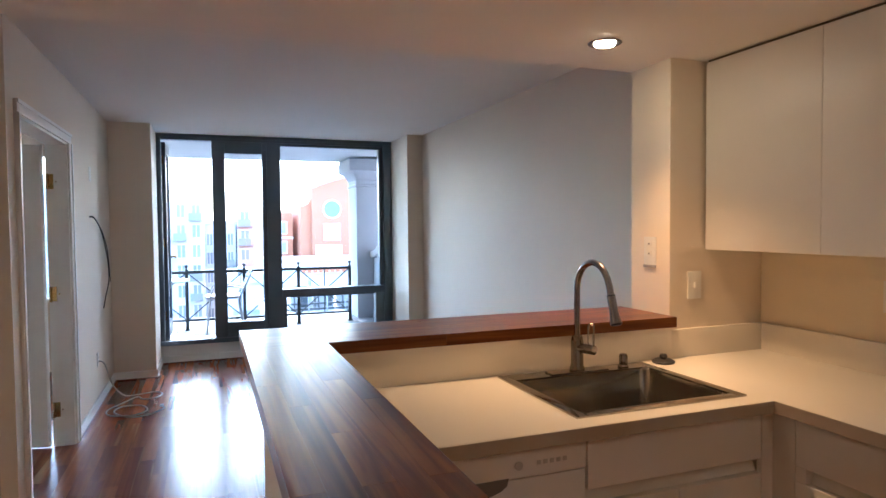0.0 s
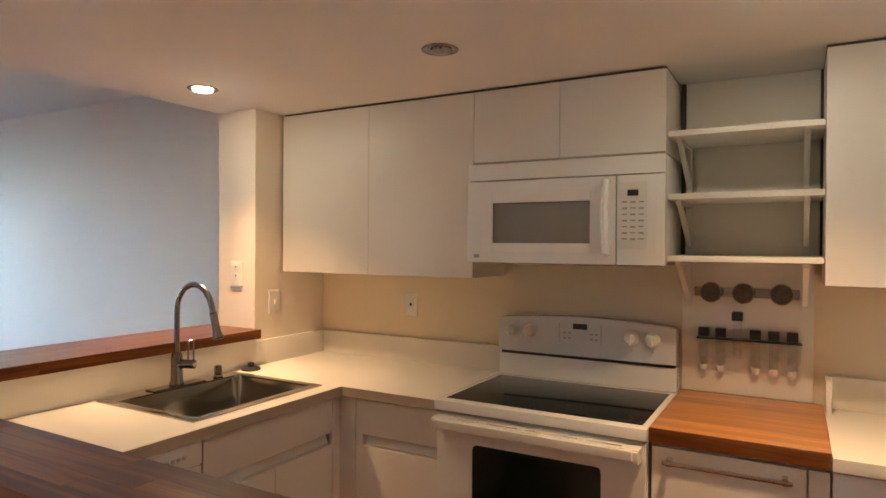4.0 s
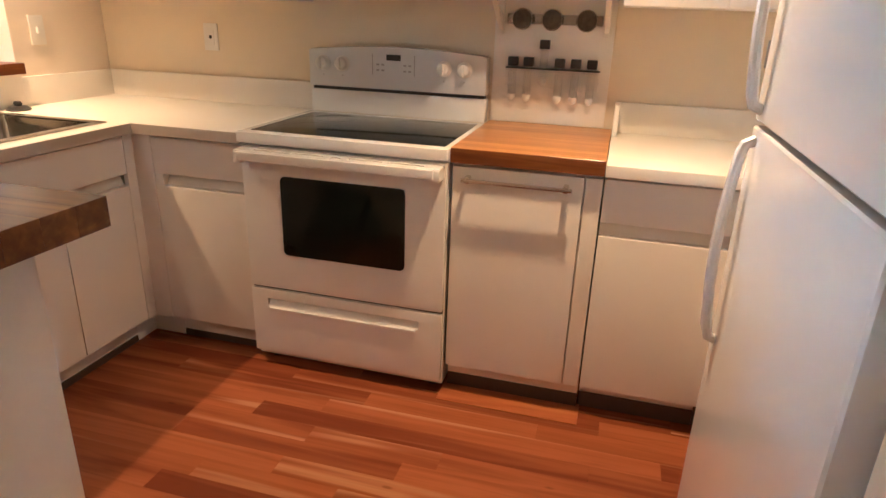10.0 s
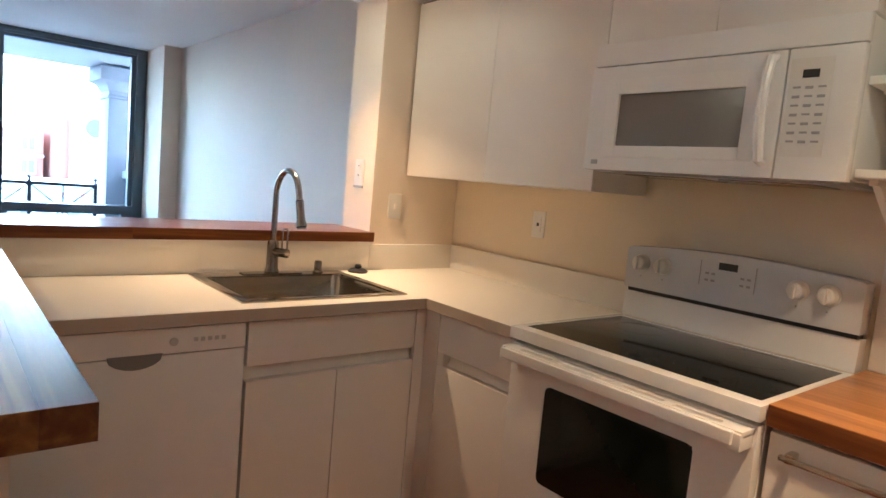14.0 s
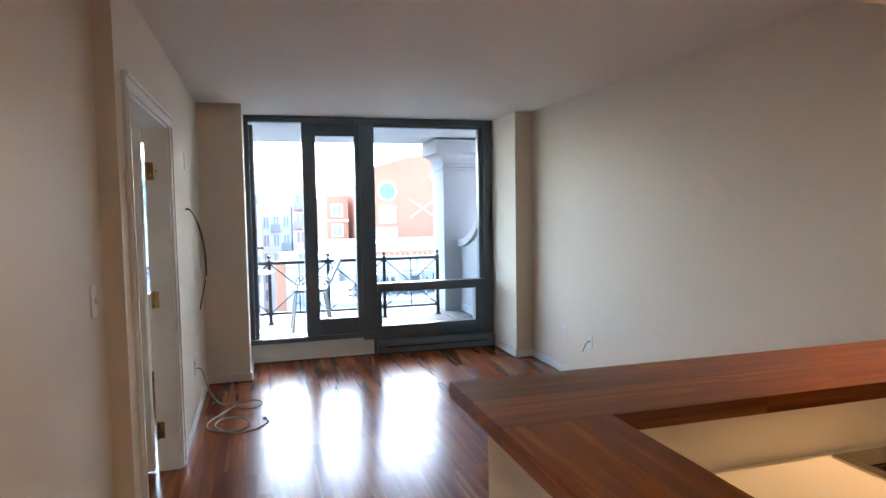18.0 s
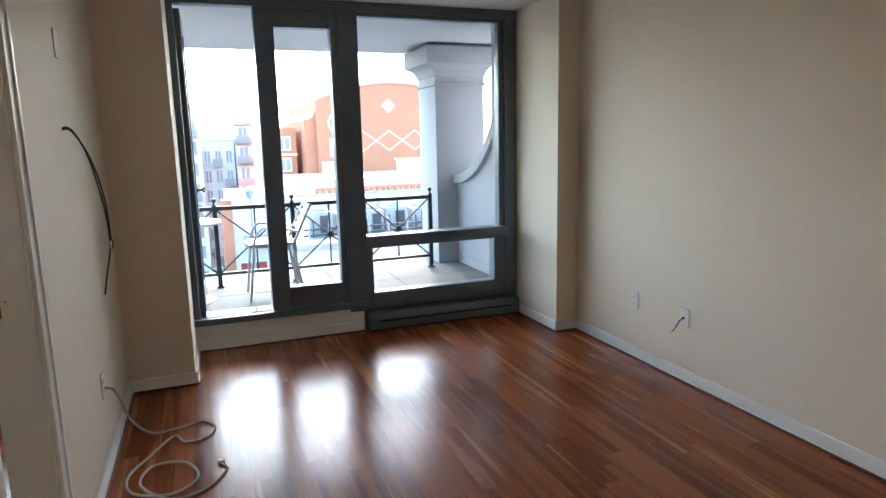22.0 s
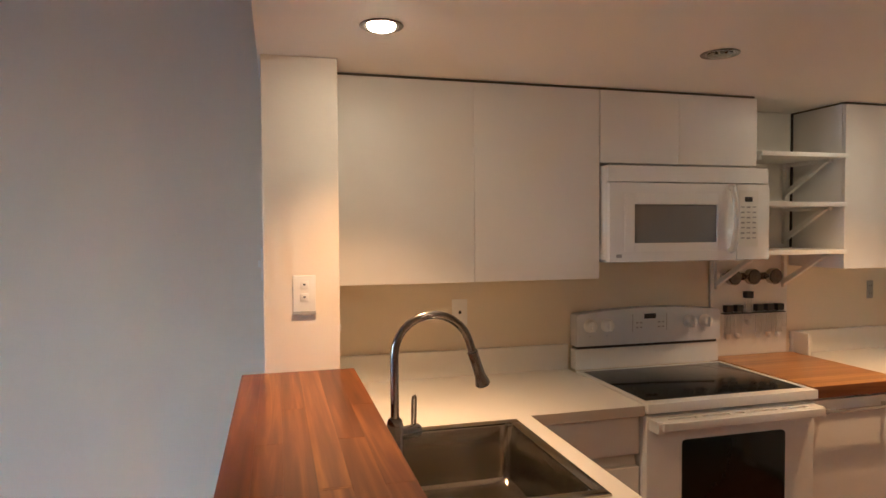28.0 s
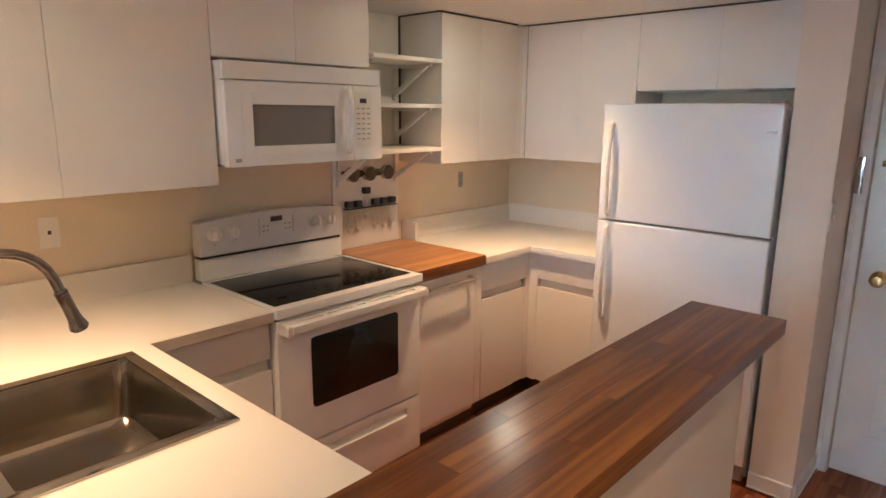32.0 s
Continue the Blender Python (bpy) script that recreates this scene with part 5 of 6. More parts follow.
part("cup", bm_lathe([(0.001, 0), (0.046, 0), (0.042, -0.012), (0.028, -0.016), (0.028, -0.04), (0.02, -0.048), (0.001, -0.048)], (sx, sy, ZK), 22), M_SPR, c)
for s in (-1, 1):
    part("frame_arm", bm_tube([(sx + s * 0.017, sy, ZK - 0.046), (sx + s * 0.020, sy, ZK - 0.075), (sx + s * 0.007, sy, ZK - 0.098)], 0.0045, 8), M_SPR, c)
part("bulb", bm_cyl((sx, sy, ZK - 0.048), (sx, sy, ZK - 0.096), 0.004, n=10), M_SPR, c)
part("deflector", bm_lathe([(0.001, 0), (0.020, 0), (0.023, -0.003), (0.001, -0.005)], (sx, sy, ZK - 0.098), 18), M_SPR, c)

# backpack left on the kitchen floor
c = thing("backpack", (-1.87, -0.93, 0), "dark backpack with red straps on the kitchen floor", "backpack")
M_CLOTH = surface("black_cloth", (0.018, 0.02, 0.026), 0.85, var=0.2, scale=25, fine=400, bump=0.4)
M_RED = surface("red_strap", (0.35, 0.03, 0.025), 0.7, bump=0.2)
bm = bm_box(-1.983, -1.70, -1.15, -0.72, 0.0, 0.46, 0.09, 4)
for v in bm.verts:
    v.co.y += noise.noise(v.co * 7 + Vector((3, 1, 2))) * 0.02 * (1 if v.co.z > 0.02 else 0)
    v.co.x = min(-1.99 + 0.003, v.co.x) if v.co.x < -1.97 else v.co.x + noise.noise(v.co * 9) * 0.02 - 0.22 * max(0.0, v.co.z - 0.2)
part("bag", bm, M_CLOTH, c)
part("pocket", bm_box(-1.79, -1.715, -1.06, -0.80, 0.02, 0.2, 0.03, 3), M_CLOTH, c)
part("strap", bm_tube(curve_pts([(-1.93, -0.86, 0.44), (-1.87, -0.84, 0.46), (-1.80, -0.83, 0.38), (-1.765, -0.83, 0.22)]), 0.011, 8, flat=0.4), M_RED, c, "red shoulder strap")
part("strap", bm_tube(curve_pts([(-1.93, -1.02, 0.44), (-1.87, -1.03, 0.46), (-1.80, -1.03, 0.38), (-1.765, -1.02, 0.24)]), 0.011, 8, flat=0.4), M_RED, c, "red shoulder strap")
part("carry_loop", bm_tube(curve_pts([(-1.95, -0.90, 0.44), (-1.965, -0.88, 0.56), (-1.968, -0.87, 0.70), (-1.965, -0.91, 0.56), (-1.955, -0.95, 0.44)]), 0.006, 8), M_CLOTH, c)

# ---- balcony window wall ----
FD = 0.11                   # depth of the frame
Y0, Y1 = YW, YW + FD


def fr(x0, x1, z0, z1, y0=Y0, y1=Y1, b=0.006):
    return bm_box(x0, x1, y0, y1, z0, z1, b)


win = thing("window_1", (-1.48, YW, 0), "dark metal balcony window wall with fixed panes", "window", "", "structure")
part("frame", join(fr(PLX, PLX + 0.045, 0.195, 2.49), fr(-0.285, PRX, 0.15, 2.49), fr(PLX + 0.045, -0.285, 2.415, 2.49)), M_FRAME, win)
part("frame", join(bm_box(PLX, PRX, Y0 - 0.012, Y0, 2.44, 2.475, 0.003)), M_FRAME, win)
part("mullion", fr(-1.64, -1.487, 0.16, 2.415, Y0 - 0.006, Y1 + 0.01), M_FRAME, win)
# narrow fixed panel beside the door
part("panel_stile", fr(-2.22, -2.085, 0.24, 2.415, Y0 + 0.005), M_FRAME, win)
part("panel_stile", fr(-1.688, -1.64, 0.24, 2.415, Y0 + 0.012), M_FRAME, win)
part("panel_rail", fr(-2.085, -1.688, 2.285, 2.415, Y0 + 0.012), M_FRAME, win)
part("panel_rail", fr(-2.085, -1.688, 0.24, 0.407, Y0 + 0.012), M_FRAME, win)
g = part("pane", bm_box(-2.09, -1.683, Y0 + 0.055, Y0 + 0.061, 0.402, 2.29), M_GLASS, win)
g.visible_shadow = False
# large pane over an awning window
part("head", fr(-1.487, -0.285, 2.385, 2.415, Y0 + 0.03), M_FRAME, win)
part("transom", fr(-1.487, -0.285, 0.672, 0.752, Y0 - 0.03, Y1), M_FRAME, win)
part("side_bead", fr(-0.33, -0.285, 0.752, 2.385, Y0 + 0.03), M_FRAME, win)
g = part("pane", bm_box(-1.49, -0.325, Y0 + 0.06, Y0 + 0.066, 0.748, 2.39), M_GLASS, win)
g.visible_shadow = False
sash = part("awning_sash", join(fr(-1.487, -1.437, 0.17, 0.672, Y0 + 0.005, Y1), fr(-0.39, -0.285, 0.17, 0.672, Y0 + 0.005, Y1), fr(-1.437, -0.39, 0.17, 0.296, Y0 + 0.005, Y1), fr(-1.437, -0.39, 0.65, 0.672, Y0 + 0.02, Y1)), M_FRAME, win)
g = part("pane", bm_box(-1.442, -0.385, Y0 + 0.06, Y0 + 0.066, 0.291, 0.655), M_GLASS, sash)
g.visible_shadow = False
for x in (-1.2, -0.62):
    part("latch", bm_box(x - 0.02, x + 0.02, Y0 - 0.008, Y0 + 0.005, 0.225, 0.25, 0.003), M_FRAME, sash)
structure("door_sill", bm_box(PLX, -1.487, Y0 - 0.04, Y1 + 0.05, 0.195, 0.242, 0.004), M_FRAME, "dark metal threshold of the balcony door", "sill")
structure("trim_sill_strip", bm_box(PLX + 0.045, -2.22, Y0 + 0.02, Y1 + 0.06, 0.242, 0.247, 0.001), M_STEEL, "worn bright threshold strip", "trim")
structure("wall_below_door", bm_box(PLX, -1.53, Y0 + 0.002, Y1 + 0.02, 0, 0.195), M_TRIM, "white painted board below the balcony door", "wall")
structure("wall_below_window", bm_box(-1.53, PRX, Y0 + 0.03, Y1 + 0.02, 0, 0.17), M_FRAME, "dark panel below the window", "wall")
baseboard("baseboard_13", PLX + B, -1.535, Y0 - B, Y0)
c = thing("convector", (-0.86, Y0 - 0.04, 0), "dark metal baseboard heater under the window", "heater")
part("cover", bm_prism([(Y0 - 0.085, 0.02), (Y0 - 0.085, 0.10), (Y0 - 0.06, 0.145), (Y0 + 0.02, 0.15), (Y0 + 0.02, 0.02)], "x", -1.50, PRX - 0.02, 0.003), M_FRAME, c)
part("outlet_slot", bm_box(-1.42, PRX - 0.1, Y0 - 0.088, Y0 - 0.08, 0.075, 0.09), M_BLACK, c)
part("foot_strip", bm_box(-1.50, PRX - 0.02, Y0 - 0.07, Y0 + 0.02, 0, 0.02), M_BLACK, c)

# balcony door leaf, swung out against the jamb
bd = thing("door_3", (0, 0, 0), "balcony glass door standing open outside", "door", "", "structure")
DWID = 0.515
part("stile", bm_box(0, 0.07, -0.022, 0.022, 0.25, 2.40, 0.003), M_FRAME, bd)
part("stile", bm_box(DWID - 0.07, DWID, -0.022, 0.022, 0.25, 2.40, 0.003), M_FRAME, bd)
part("rail", bm_box(0.07, DWID - 0.07, -0.022, 0.022, 2.28, 2.40, 0.003), M_FRAME, bd)
part("rail", bm_box(0.07, DWID - 0.07, -0.022, 0.022, 0.25, 0.42, 0.003), M_FRAME, bd)
g = part("pane", bm_box(0.065, DWID - 0.065, -0.003, 0.003, 0.415, 2.285), M_GLASS, bd)
g.visible_shadow = False
part("knob", bm_lathe([(0.001, 0), (0.022, 0), (0.02, 0.008), (0.01, 0.012), (0.01, 0.035), (0.022, 0.043), (0.022, 0.055), (0.001, 0.062)], (DWID - 0.04, -0.022, 1.13), 18, (0, -1, 0)), M_BRASS, bd, "brass knob")
for z in (0.5, 1.3, 2.2):
    part("hinge", bm_cyl((-0.004, 0.012, z - 0.05), (-0.004, 0.012, z + 0.05), 0.009, n=10), M_BRASS, bd)
bd.matrix_basis = pose(PLX + 0.062, Y1 + 0.01, 0, 0, 0, 89)

# ---- balcony ----
BZ = 0.08
structure("balcony_slab", bm_box(-5.5, 0.8, Y1 + 0.02, 7.95, -0.3, BZ - 0.03), M_STUCCO, "concrete balcony slab", "slab")
structure("balcony_ceiling", bm_box(-5.5, 0.9, YW + 0.12, 8.05, 2.50, 2.85), surface("soffit_paint", (0.55, 0.55, 0.55), 0.8, var=0.03, bump=0.1), "pale painted balcony soffit", "ceiling")
structure("facade_right", bm_box(-0.17, 6, YW + 0.30, YW + 0.5, -12, 12), M_STUCCO, "grey stucco facade", "facade")
structure("facade_left", bm_box(-7, PLX, YW + 0.30, YW + 0.5, -0.3, 0.7), M_STUCCO, "grey stucco facade", "facade")
pav = thing("balcony_floor", (-1.5, 6.6, BZ - 0.03), "grey concrete balcony pavers", "floor", "", "structure")
for i in range(7):
    for j in range(4):
        x0, y0 = -3.9 + 0.61 * i, 5.40 + 0.61 * j
        part("paver", bm_box(x0, x0 + 0.604, y0, y0 + 0.604, BZ - 0.03, BZ + 0.0006 * ((i * 3 + j) % 3), 0.003, 1), M_PAVER, pav)

# column with a moulded capital
c = thing("balcony_column", (0.11, 7.48, BZ), "square grey stucco column with a moulded capital", "column")
cx0, cx1, cy0, cy1 = -0.177, 0.405, 7.2, 7.76
part("shaft", bm_box(cx0, cx1, cy0, cy1, BZ, 2.06, 0.006), M_STUCCO, c)
mid_x, mid_y, half = (cx0 + cx1) / 2, (cy0 + cy1) / 2, (cx1 - cx0) / 2
bm = bmesh.new()
prof = [(0.0, 2.06), (0.018, 2.065), (0.018, 2.09), (0.0, 2.10), (0.0, 2.16), (0.012, 2.17), (0.02, 2.20), (0.05, 2.25), (0.10, 2.28), (0.125, 2.29), (0.13, 2.31), (0.13, 2.42), (0.125, 2.43), (0.125, 2.46)]
rings = [[bm.verts.new((mid_x + sx * (half + o), mid_y + sy * (half + o), z)) for sx, sy in ((-1, -1), (1, -1), (1, 1), (-1, 1))] for o, z in prof]
for a, b in zip(rings, rings[1:]):
    for k in range(4):
        bm.faces.new((a[k], a[(k + 1) % 4], b[(k + 1) % 4], b[k]))
bm.faces.new(rings[0][::-1])
bm.faces.new(rings[-1])
part("capital", bm, M_STUCCO, c)
part("lead_cap", bm_box(mid_x - half - 0.135, mid_x + half + 0.135, mid_y - half - 0.135, mid_y + half + 0.135, 2.46, 2.475), M_FRAME, c)

# side wall with a sweeping curved edge
WXP = 0.07
CY, CZ, CR = 7.22, 2.32, 1.28      # centre and radius of the curve
sweep = [(CY - CR * math.sin(radians(a)), CZ - CR * math.cos(radians(a))) for a in range(0, 91, 5)]
c = thing("balcony_wing_wall", (WXP + 0.1, 6.4, BZ), "grey stucco side wall with a sweeping curved edge", "wall")
part("wall", bm_prism([(CY, BZ - 0.02)] + sweep + [(5.55, CZ), (5.55, BZ - 0.02)], "x", WXP, WXP + 0.2), M_STUCCO, c)
band = []
for (ya, za), a in zip(sweep, range(0, 91, 5)):
    band.append((ya - 0.055 * math.sin(radians(a)), za - 0.055 * math.cos(radians(a))))
inner = [(CY - (CR - 0.045) * math.sin(radians(a)), CZ - (CR - 0.045) * math.cos(radians(a))) for a in range(0, 91, 5)]
part("moulding", bm_prism(inner + band[::-1], "x", WXP - 0.05, WXP + 0.25, 0.008), M_STUCCO, c)
part("moulding", bm_box(WXP - 0.05, WXP + 0.25, sweep[-1][0] - 0.055, sweep[-1][0] + 0.045, CZ, 2.5, 0.008), M_STUCCO, c)
part("skirting", bm_box(WXP - 0.012, WXP, 5.55, 7.2, BZ, BZ + 0.1, 0.004), M_STUCCO, c)

# iron railing
RYY = 7.02
c = thing("balcony_railing", (-1.8, RYY, BZ), "black iron balcony railing with crossed bars", "railing")
posts = [-0.337 - 0.740 * i for i in range(6)]


def post(x):
    bm = join(bm_box(x - 0.021, x + 0.021, RYY - 0.021, RYY + 0.021, BZ, 0.90, 0.003), bm_box(x - 0.034, x + 0.034, RYY - 0.034, RYY + 0.034, BZ, BZ + 0.02, 0.004))
    p = part("post", bm, M_IRON, c)
    part("finial", bm_lathe([(0.001, 0), (0.014, 0), (0.01, 0.012), (0.008, 0.02), (0.02, 0.035), (0.024, 0.048), (0.018, 0.062), (0.001, 0.07)], (x, RYY, 0.90), 14), M_IRON, p)


for x in posts:
    post(x)
for x1, x0 in zip(posts, posts[1:]):
    part("top_rail", bm_box(x0 + 0.021, x1 - 0.021, RYY - 0.018, RYY + 0.018, 0.845, 0.885, 0.004), M_IRON, c)
    part("bottom_rail", bm_box(x0 + 0.021, x1 - 0.021, RYY - 0.014, RYY + 0.014, 0.20, 0.23, 0.003), M_IRON, c)
    xm, zm = (x0 + x1) / 2, 0.54
    part("cross_bar", bm_tube([(x0 + 0.02, RYY, 0.23), (x1 - 0.02, RYY, 0.845)], 0.0085, 8), M_IRON, c)
    part("cross_bar", bm_tube([(x0 + 0.02, RYY + 0.004, 0.845), (x1 - 0.02, RYY + 0.004, 0.23)], 0.0085, 8), M_IRON, c)
    part("centre_bar", bm_tube([(xm, RYY, 0.23), (xm, RYY, 0.845)], 0.0085, 8), M_IRON, c)
    part("rosette", bm_lathe([(0.001, 0), (0.036, 0), (0.036, 0.012), (0.02, 0.026), (0.001, 0.028)], (xm, RYY - 0.012, zm), 16, (0, -1, 0)), M_IRON, c)

# bistro chair and round table on the balcony
M_ALU = surface("aluminium", (0.34, 0.34, 0.35), 0.35, metal=1.0, var=0.04, bump=0.0)
c = thing("bistro_chair", (-2.08, 6.5, BZ), "silver aluminium bistro chair on the balcony", "chair")
ch0 = (-2.08, 6.5)


def cp(dx, dy, z):
    """A place on the chair: dx along its facing (towards -x), dy across."""
    return (ch0[0] + dx, ch0[1] + dy, BZ + z)


part("seat", join(bm_prism([(ch0[0] - 0.22, ch0[1] - 0.20), (ch0[0] + 0.19, ch0[1] - 0.19), (ch0[0] + 0.19, ch0[1] + 0.19), (ch0[0] - 0.22, ch0[1] + 0.20), (ch0[0] - 0.25, ch0[1])], "z", BZ + 0.475, BZ + 0.515, 0.010)), M_ALU, c)
for s in (-1, 1):
    part("front_leg", bm_tube(curve_pts([cp(0.02, s * 0.22, 0.64), cp(-0.10, s * 0.23, 0.65), cp(-0.17, s * 0.23, 0.56), cp(-0.19, s * 0.22, 0.42), cp(-0.24, s * 0.22, 0.0)], 5), 0.0115, 8), M_ALU, c)
    part("rear_leg", bm_tube(curve_pts([cp(0.34, s * 0.18, 0.85), cp(0.22, s * 0.19, 0.6), cp(0.17, s * 0.19, 0.44), cp(0.24, s * 0.21, 0.0)], 5), 0.0145, 8), M_ALU, c)
    part("armrest", bm_tube(curve_pts([cp(0.02, s * 0.22, 0.64), cp(0.12, s * 0.22, 0.63), cp(0.22, s * 0.19, 0.60)], 4), 0.0115, 8), M_ALU, c)
for i in range(4):
    z = 0.62 + 0.062 * i
    part("back_slat", bm_prism([(ch0[0] + 0.226 + 0.03 * i, BZ + z), (ch0[0] + 0.230 + 0.03 * i, BZ + z), (ch0[0] + 0.246 + 0.03 * i, BZ + z + 0.034), (ch0[0] + 0.242 + 0.03 * i, BZ + z + 0.034)], "y", ch0[1] - 0.182, ch0[1] + 0.182), M_ALU, c)
c = thing("bistro_table", (-2.81, 6.55, BZ), "round white bistro table on a pedestal", "table")
tx0, ty0 = -2.81, 6.55
M_TABLE = surface("white_table", (0.6, 0.6, 0.59), 0.4, bump=0.02)
part("tabletop", bm_lathe([(0.001, 0), (0.29, 0), (0.30, 0.008), (0.30, 0.02), (0.29, 0.026), (0.001, 0.026)], (tx0, ty0, BZ + 0.70), 40), M_TABLE, c)
part("pedestal", bm_cyl((tx0, ty0, BZ + 0.02), (tx0, ty0, BZ + 0.70), 0.03, n=16), M_TABLE, c)
part("base", bm_lathe([(0.001, 0), (0.21, 0), (0.21, 0.008), (0.1, 0.02), (0.04, 0.04), (0.001, 0.04)], (tx0, ty0, BZ), 32), M_TABLE, c)

# ---- the street beyond ----
GZ = -11.0
M_BRICK = surface("orange_brick", (0.43, 0.185, 0.105), 0.9, var=0.10, scale=0.8, fine=20, bump=0.2)
M_PALE = surface("pale_stone", (0.62, 0.60, 0.56), 0.8, var=0.05, scale=0.5, fine=10)
M_WHITEB = surface("white_render", (0.60, 0.60, 0.60), 0.85, var=0.05, scale=0.4, fine=8)
M_REDB = surface("red_panel", (0.46, 0.33, 0.31), 0.8, var=0.08)
M_WINB = surface("far_window", (0.28, 0.30, 0.33), 0.15, var=0.2, scale=0.7, bump=0.0)
M_BLUEW = surface("blue_window", (0.15, 0.20, 0.25), 0.2, var=0.08, bump=0.0)
M_ASPH = surface("asphalt", (0.05, 0.05, 0.052), 0.9, var=0.12, scale=0.4, fine=6)
M_METAL = surface("grey_unit", (0.26, 0.265, 0.27), 0.5, var=0.08)
M_SHOPRED = surface("red_shopfront", (0.34, 0.05, 0.05), 0.4, var=0.1)
M_DARKU = surface("dark_fan", (0.04, 0.045, 0.05), 0.6, var=0.1)
M_ROOF = surface("white_roof", (0.36, 0.36, 0.36), 0.8, var=0.06, scale=0.3)
structure("ground", bm_box(-700, 700, YW + 0.6, 1400, GZ - 1, GZ), M_ASPH, "grey asphalt street far below", "ground")


def far_window(parent, x0, x1, y, z0, z1, mat_=None):
    w = part("window", bm_box(x0, x1, y - 0.04, y + 0.05, z0, z1), mat_ or M_WINB, parent)
    t = 0.09
    part("frame", join(bm_box(x0 - t, x1 + t, y - 0.10, y - 0.002, z1, z1 + t), bm_box(x0 - t, x1 + t, y - 0.12, y - 0.002, z0 - t, z0), bm_box(x0 - t, x0, y - 0.10, y - 0.002, z0, z1), bm_box(x1, x1 + t, y - 0.10, y - 0.002, z0, z1), bm_box((x0 + x1) / 2 - 0.04, (x0 + x1) / 2 + 0.04, y - 0.09, y - 0.04, z0, z1)), M_PALE, w)


# orange brick hall with a segment gable
BYF = 45.0
c = thing("brick_building", (10, BYF + 5, GZ), "orange brick building with a curved gable and round window", "building")
xl, xr = 5.0, 16.0
gable = [(xl, GZ), (xr, GZ), (xr, 4.3)] + [(xr - (xr - xl) * i / 14, 4.3 + 1.2 * math.sin(math.pi * i / 14) ** 0.9) for i in range(1, 14)] + [(xl, 4.3)]
part("wall", bm_prism(gable, "y", BYF, BYF + 14), M_BRICK, c)
scoop = [(5.0, 3.75)] + [(4.3 + 0.7 * math.cos(radians(a)), 3.75 - 0.75 * math.sin(radians(a))) for a in range(15, 91, 15)]
part("side_wing", bm_prism([(4.2, GZ), (5.0, GZ)] + scoop + [(4.2, 3.0)], "y", BYF + 0.5, BYF + 14), M_BRICK, c)
cop = [(xr - (xr - xl) * i / 28, 4.3 + 1.2 * max(0.0, math.sin(math.pi * i / 28)) ** 0.9) for i in range(29)]
part("coping", bm_prism([(u, v + 0.14) for u, v in cop] + [(u, v) for u, v in cop[::-1]], "y", BYF - 0.15, BYF + 0.5), M_PALE, c)
part("round_window", bm_cyl((6.48, BYF - 0.03, 2.76), (6.48, BYF + 0.1, 2.76), 0.62, n=32), M_BLUEW, c, "round blue window")
part("window_ring", bm_tube(arc((6.48, BYF - 0.02, 2.76), 0.66, 0, 352, 40, "xz"), 0.07, 6, True), M_PALE, c)
part("diamond", bm_prism([(10.15 - 0.5, 3.9), (10.15, 3.4), (10.15 + 0.5, 3.9), (10.15, 4.4)], "y", BYF - 0.05, BYF + 0.02), M_PALE, c, "pale stone diamond")
for x0, x1, z0, z1 in ((8.2, 10.15, 2.15, 0.75), (10.15, 12.1, 0.75, 2.15), (8.2, 10.15, 0.75, 2.15), (10.15, 12.1, 2.15, 0.75), (12.1, 14.05, 2.15, 0.75), (12.1, 14.05, 0.75, 2.15)):
    part("lattice_strip", bm_tube([(x0, BYF - 0.02, z0), (x1, BYF - 0.02, z1)], 0.042, 6), M_PALE, c)
for x0, x1, z0, z1 in ((5.9, 7.0, 0.5, 1.6), (5.3, 7.1, -1.0, 0.0)):
    far_window(c, x0, x1, BYF, z0, z1, M_PALE if x0 < 8 else None)
c = thing("brick_building", (3, BYF + 9, GZ), "red brick apartment block with stacked windows", "building")
part("wall", bm_box(2.2, 3.8, BYF + 2, BYF + 12, GZ, 2.5, 0.02), M_BRICK, c)
for k in range(5):
    far_window(c, 2.6, 3.3, BYF + 2, 1.0 - 1.5 * k, 1.8 - 1.5 * k)
    part("string_course", bm_box(2.15, 3.85, BYF + 1.9, BYF + 2.05, 0.55 - 1.5 * k, 0.7 - 1.5 * k), M_PALE, c)

# white flats further off
def flats(x0, x1, y, top, cols, rows_, label, mat_, seed_):
    rnd = random.Random(seed_)
    b = thing("apartment_building", ((x0 + x1) / 2, y + 5, GZ), label, "building", "far apartment buildings")
    part("wall", bm_box(x0, x1, y, y + 10, GZ, top, 0.03), mat_, b)
    part("parapet", bm_box(x0 - 0.15, x1 + 0.15, y - 0.15, y + 0.3, top, top + 0.35, 0.03), M_PALE, b)
    w = (x1 - x0) / cols
    for i in range(cols):
        for j in range(rows_):
            xa, za = x0 + w * (i + 0.22), top - 1.0 - 1.9 * (j + 0.6)
            far_window(b, xa, xa + w * 0.5, y, za, za + 1.15)
            if rnd.random() < 0.35:
                part("balcony", join(bm_box(xa - 0.3, xa + w * 0.6, y - 0.9, y, za - 0.35, za - 0.2, 0.02), bm_box(xa - 0.3, xa + w * 0.6, y - 0.9, y - 0.84, za - 0.2, za + 0.4, 0.02)), M_METAL, b)
    return b


flats(-8.0, -2.6, 62, 4.6, 4, 7, "white rendered apartment building with balconies", M_WHITEB, 3)
flats(-2.6, 0.4, 66, 1.8, 3, 6, "white apartment building with small windows", M_WHITEB, 5)
flats(0.5, 2.0, 64, 4.0, 1, 8, "narrow apartment tower with red bands", M_WHITEB, 7)
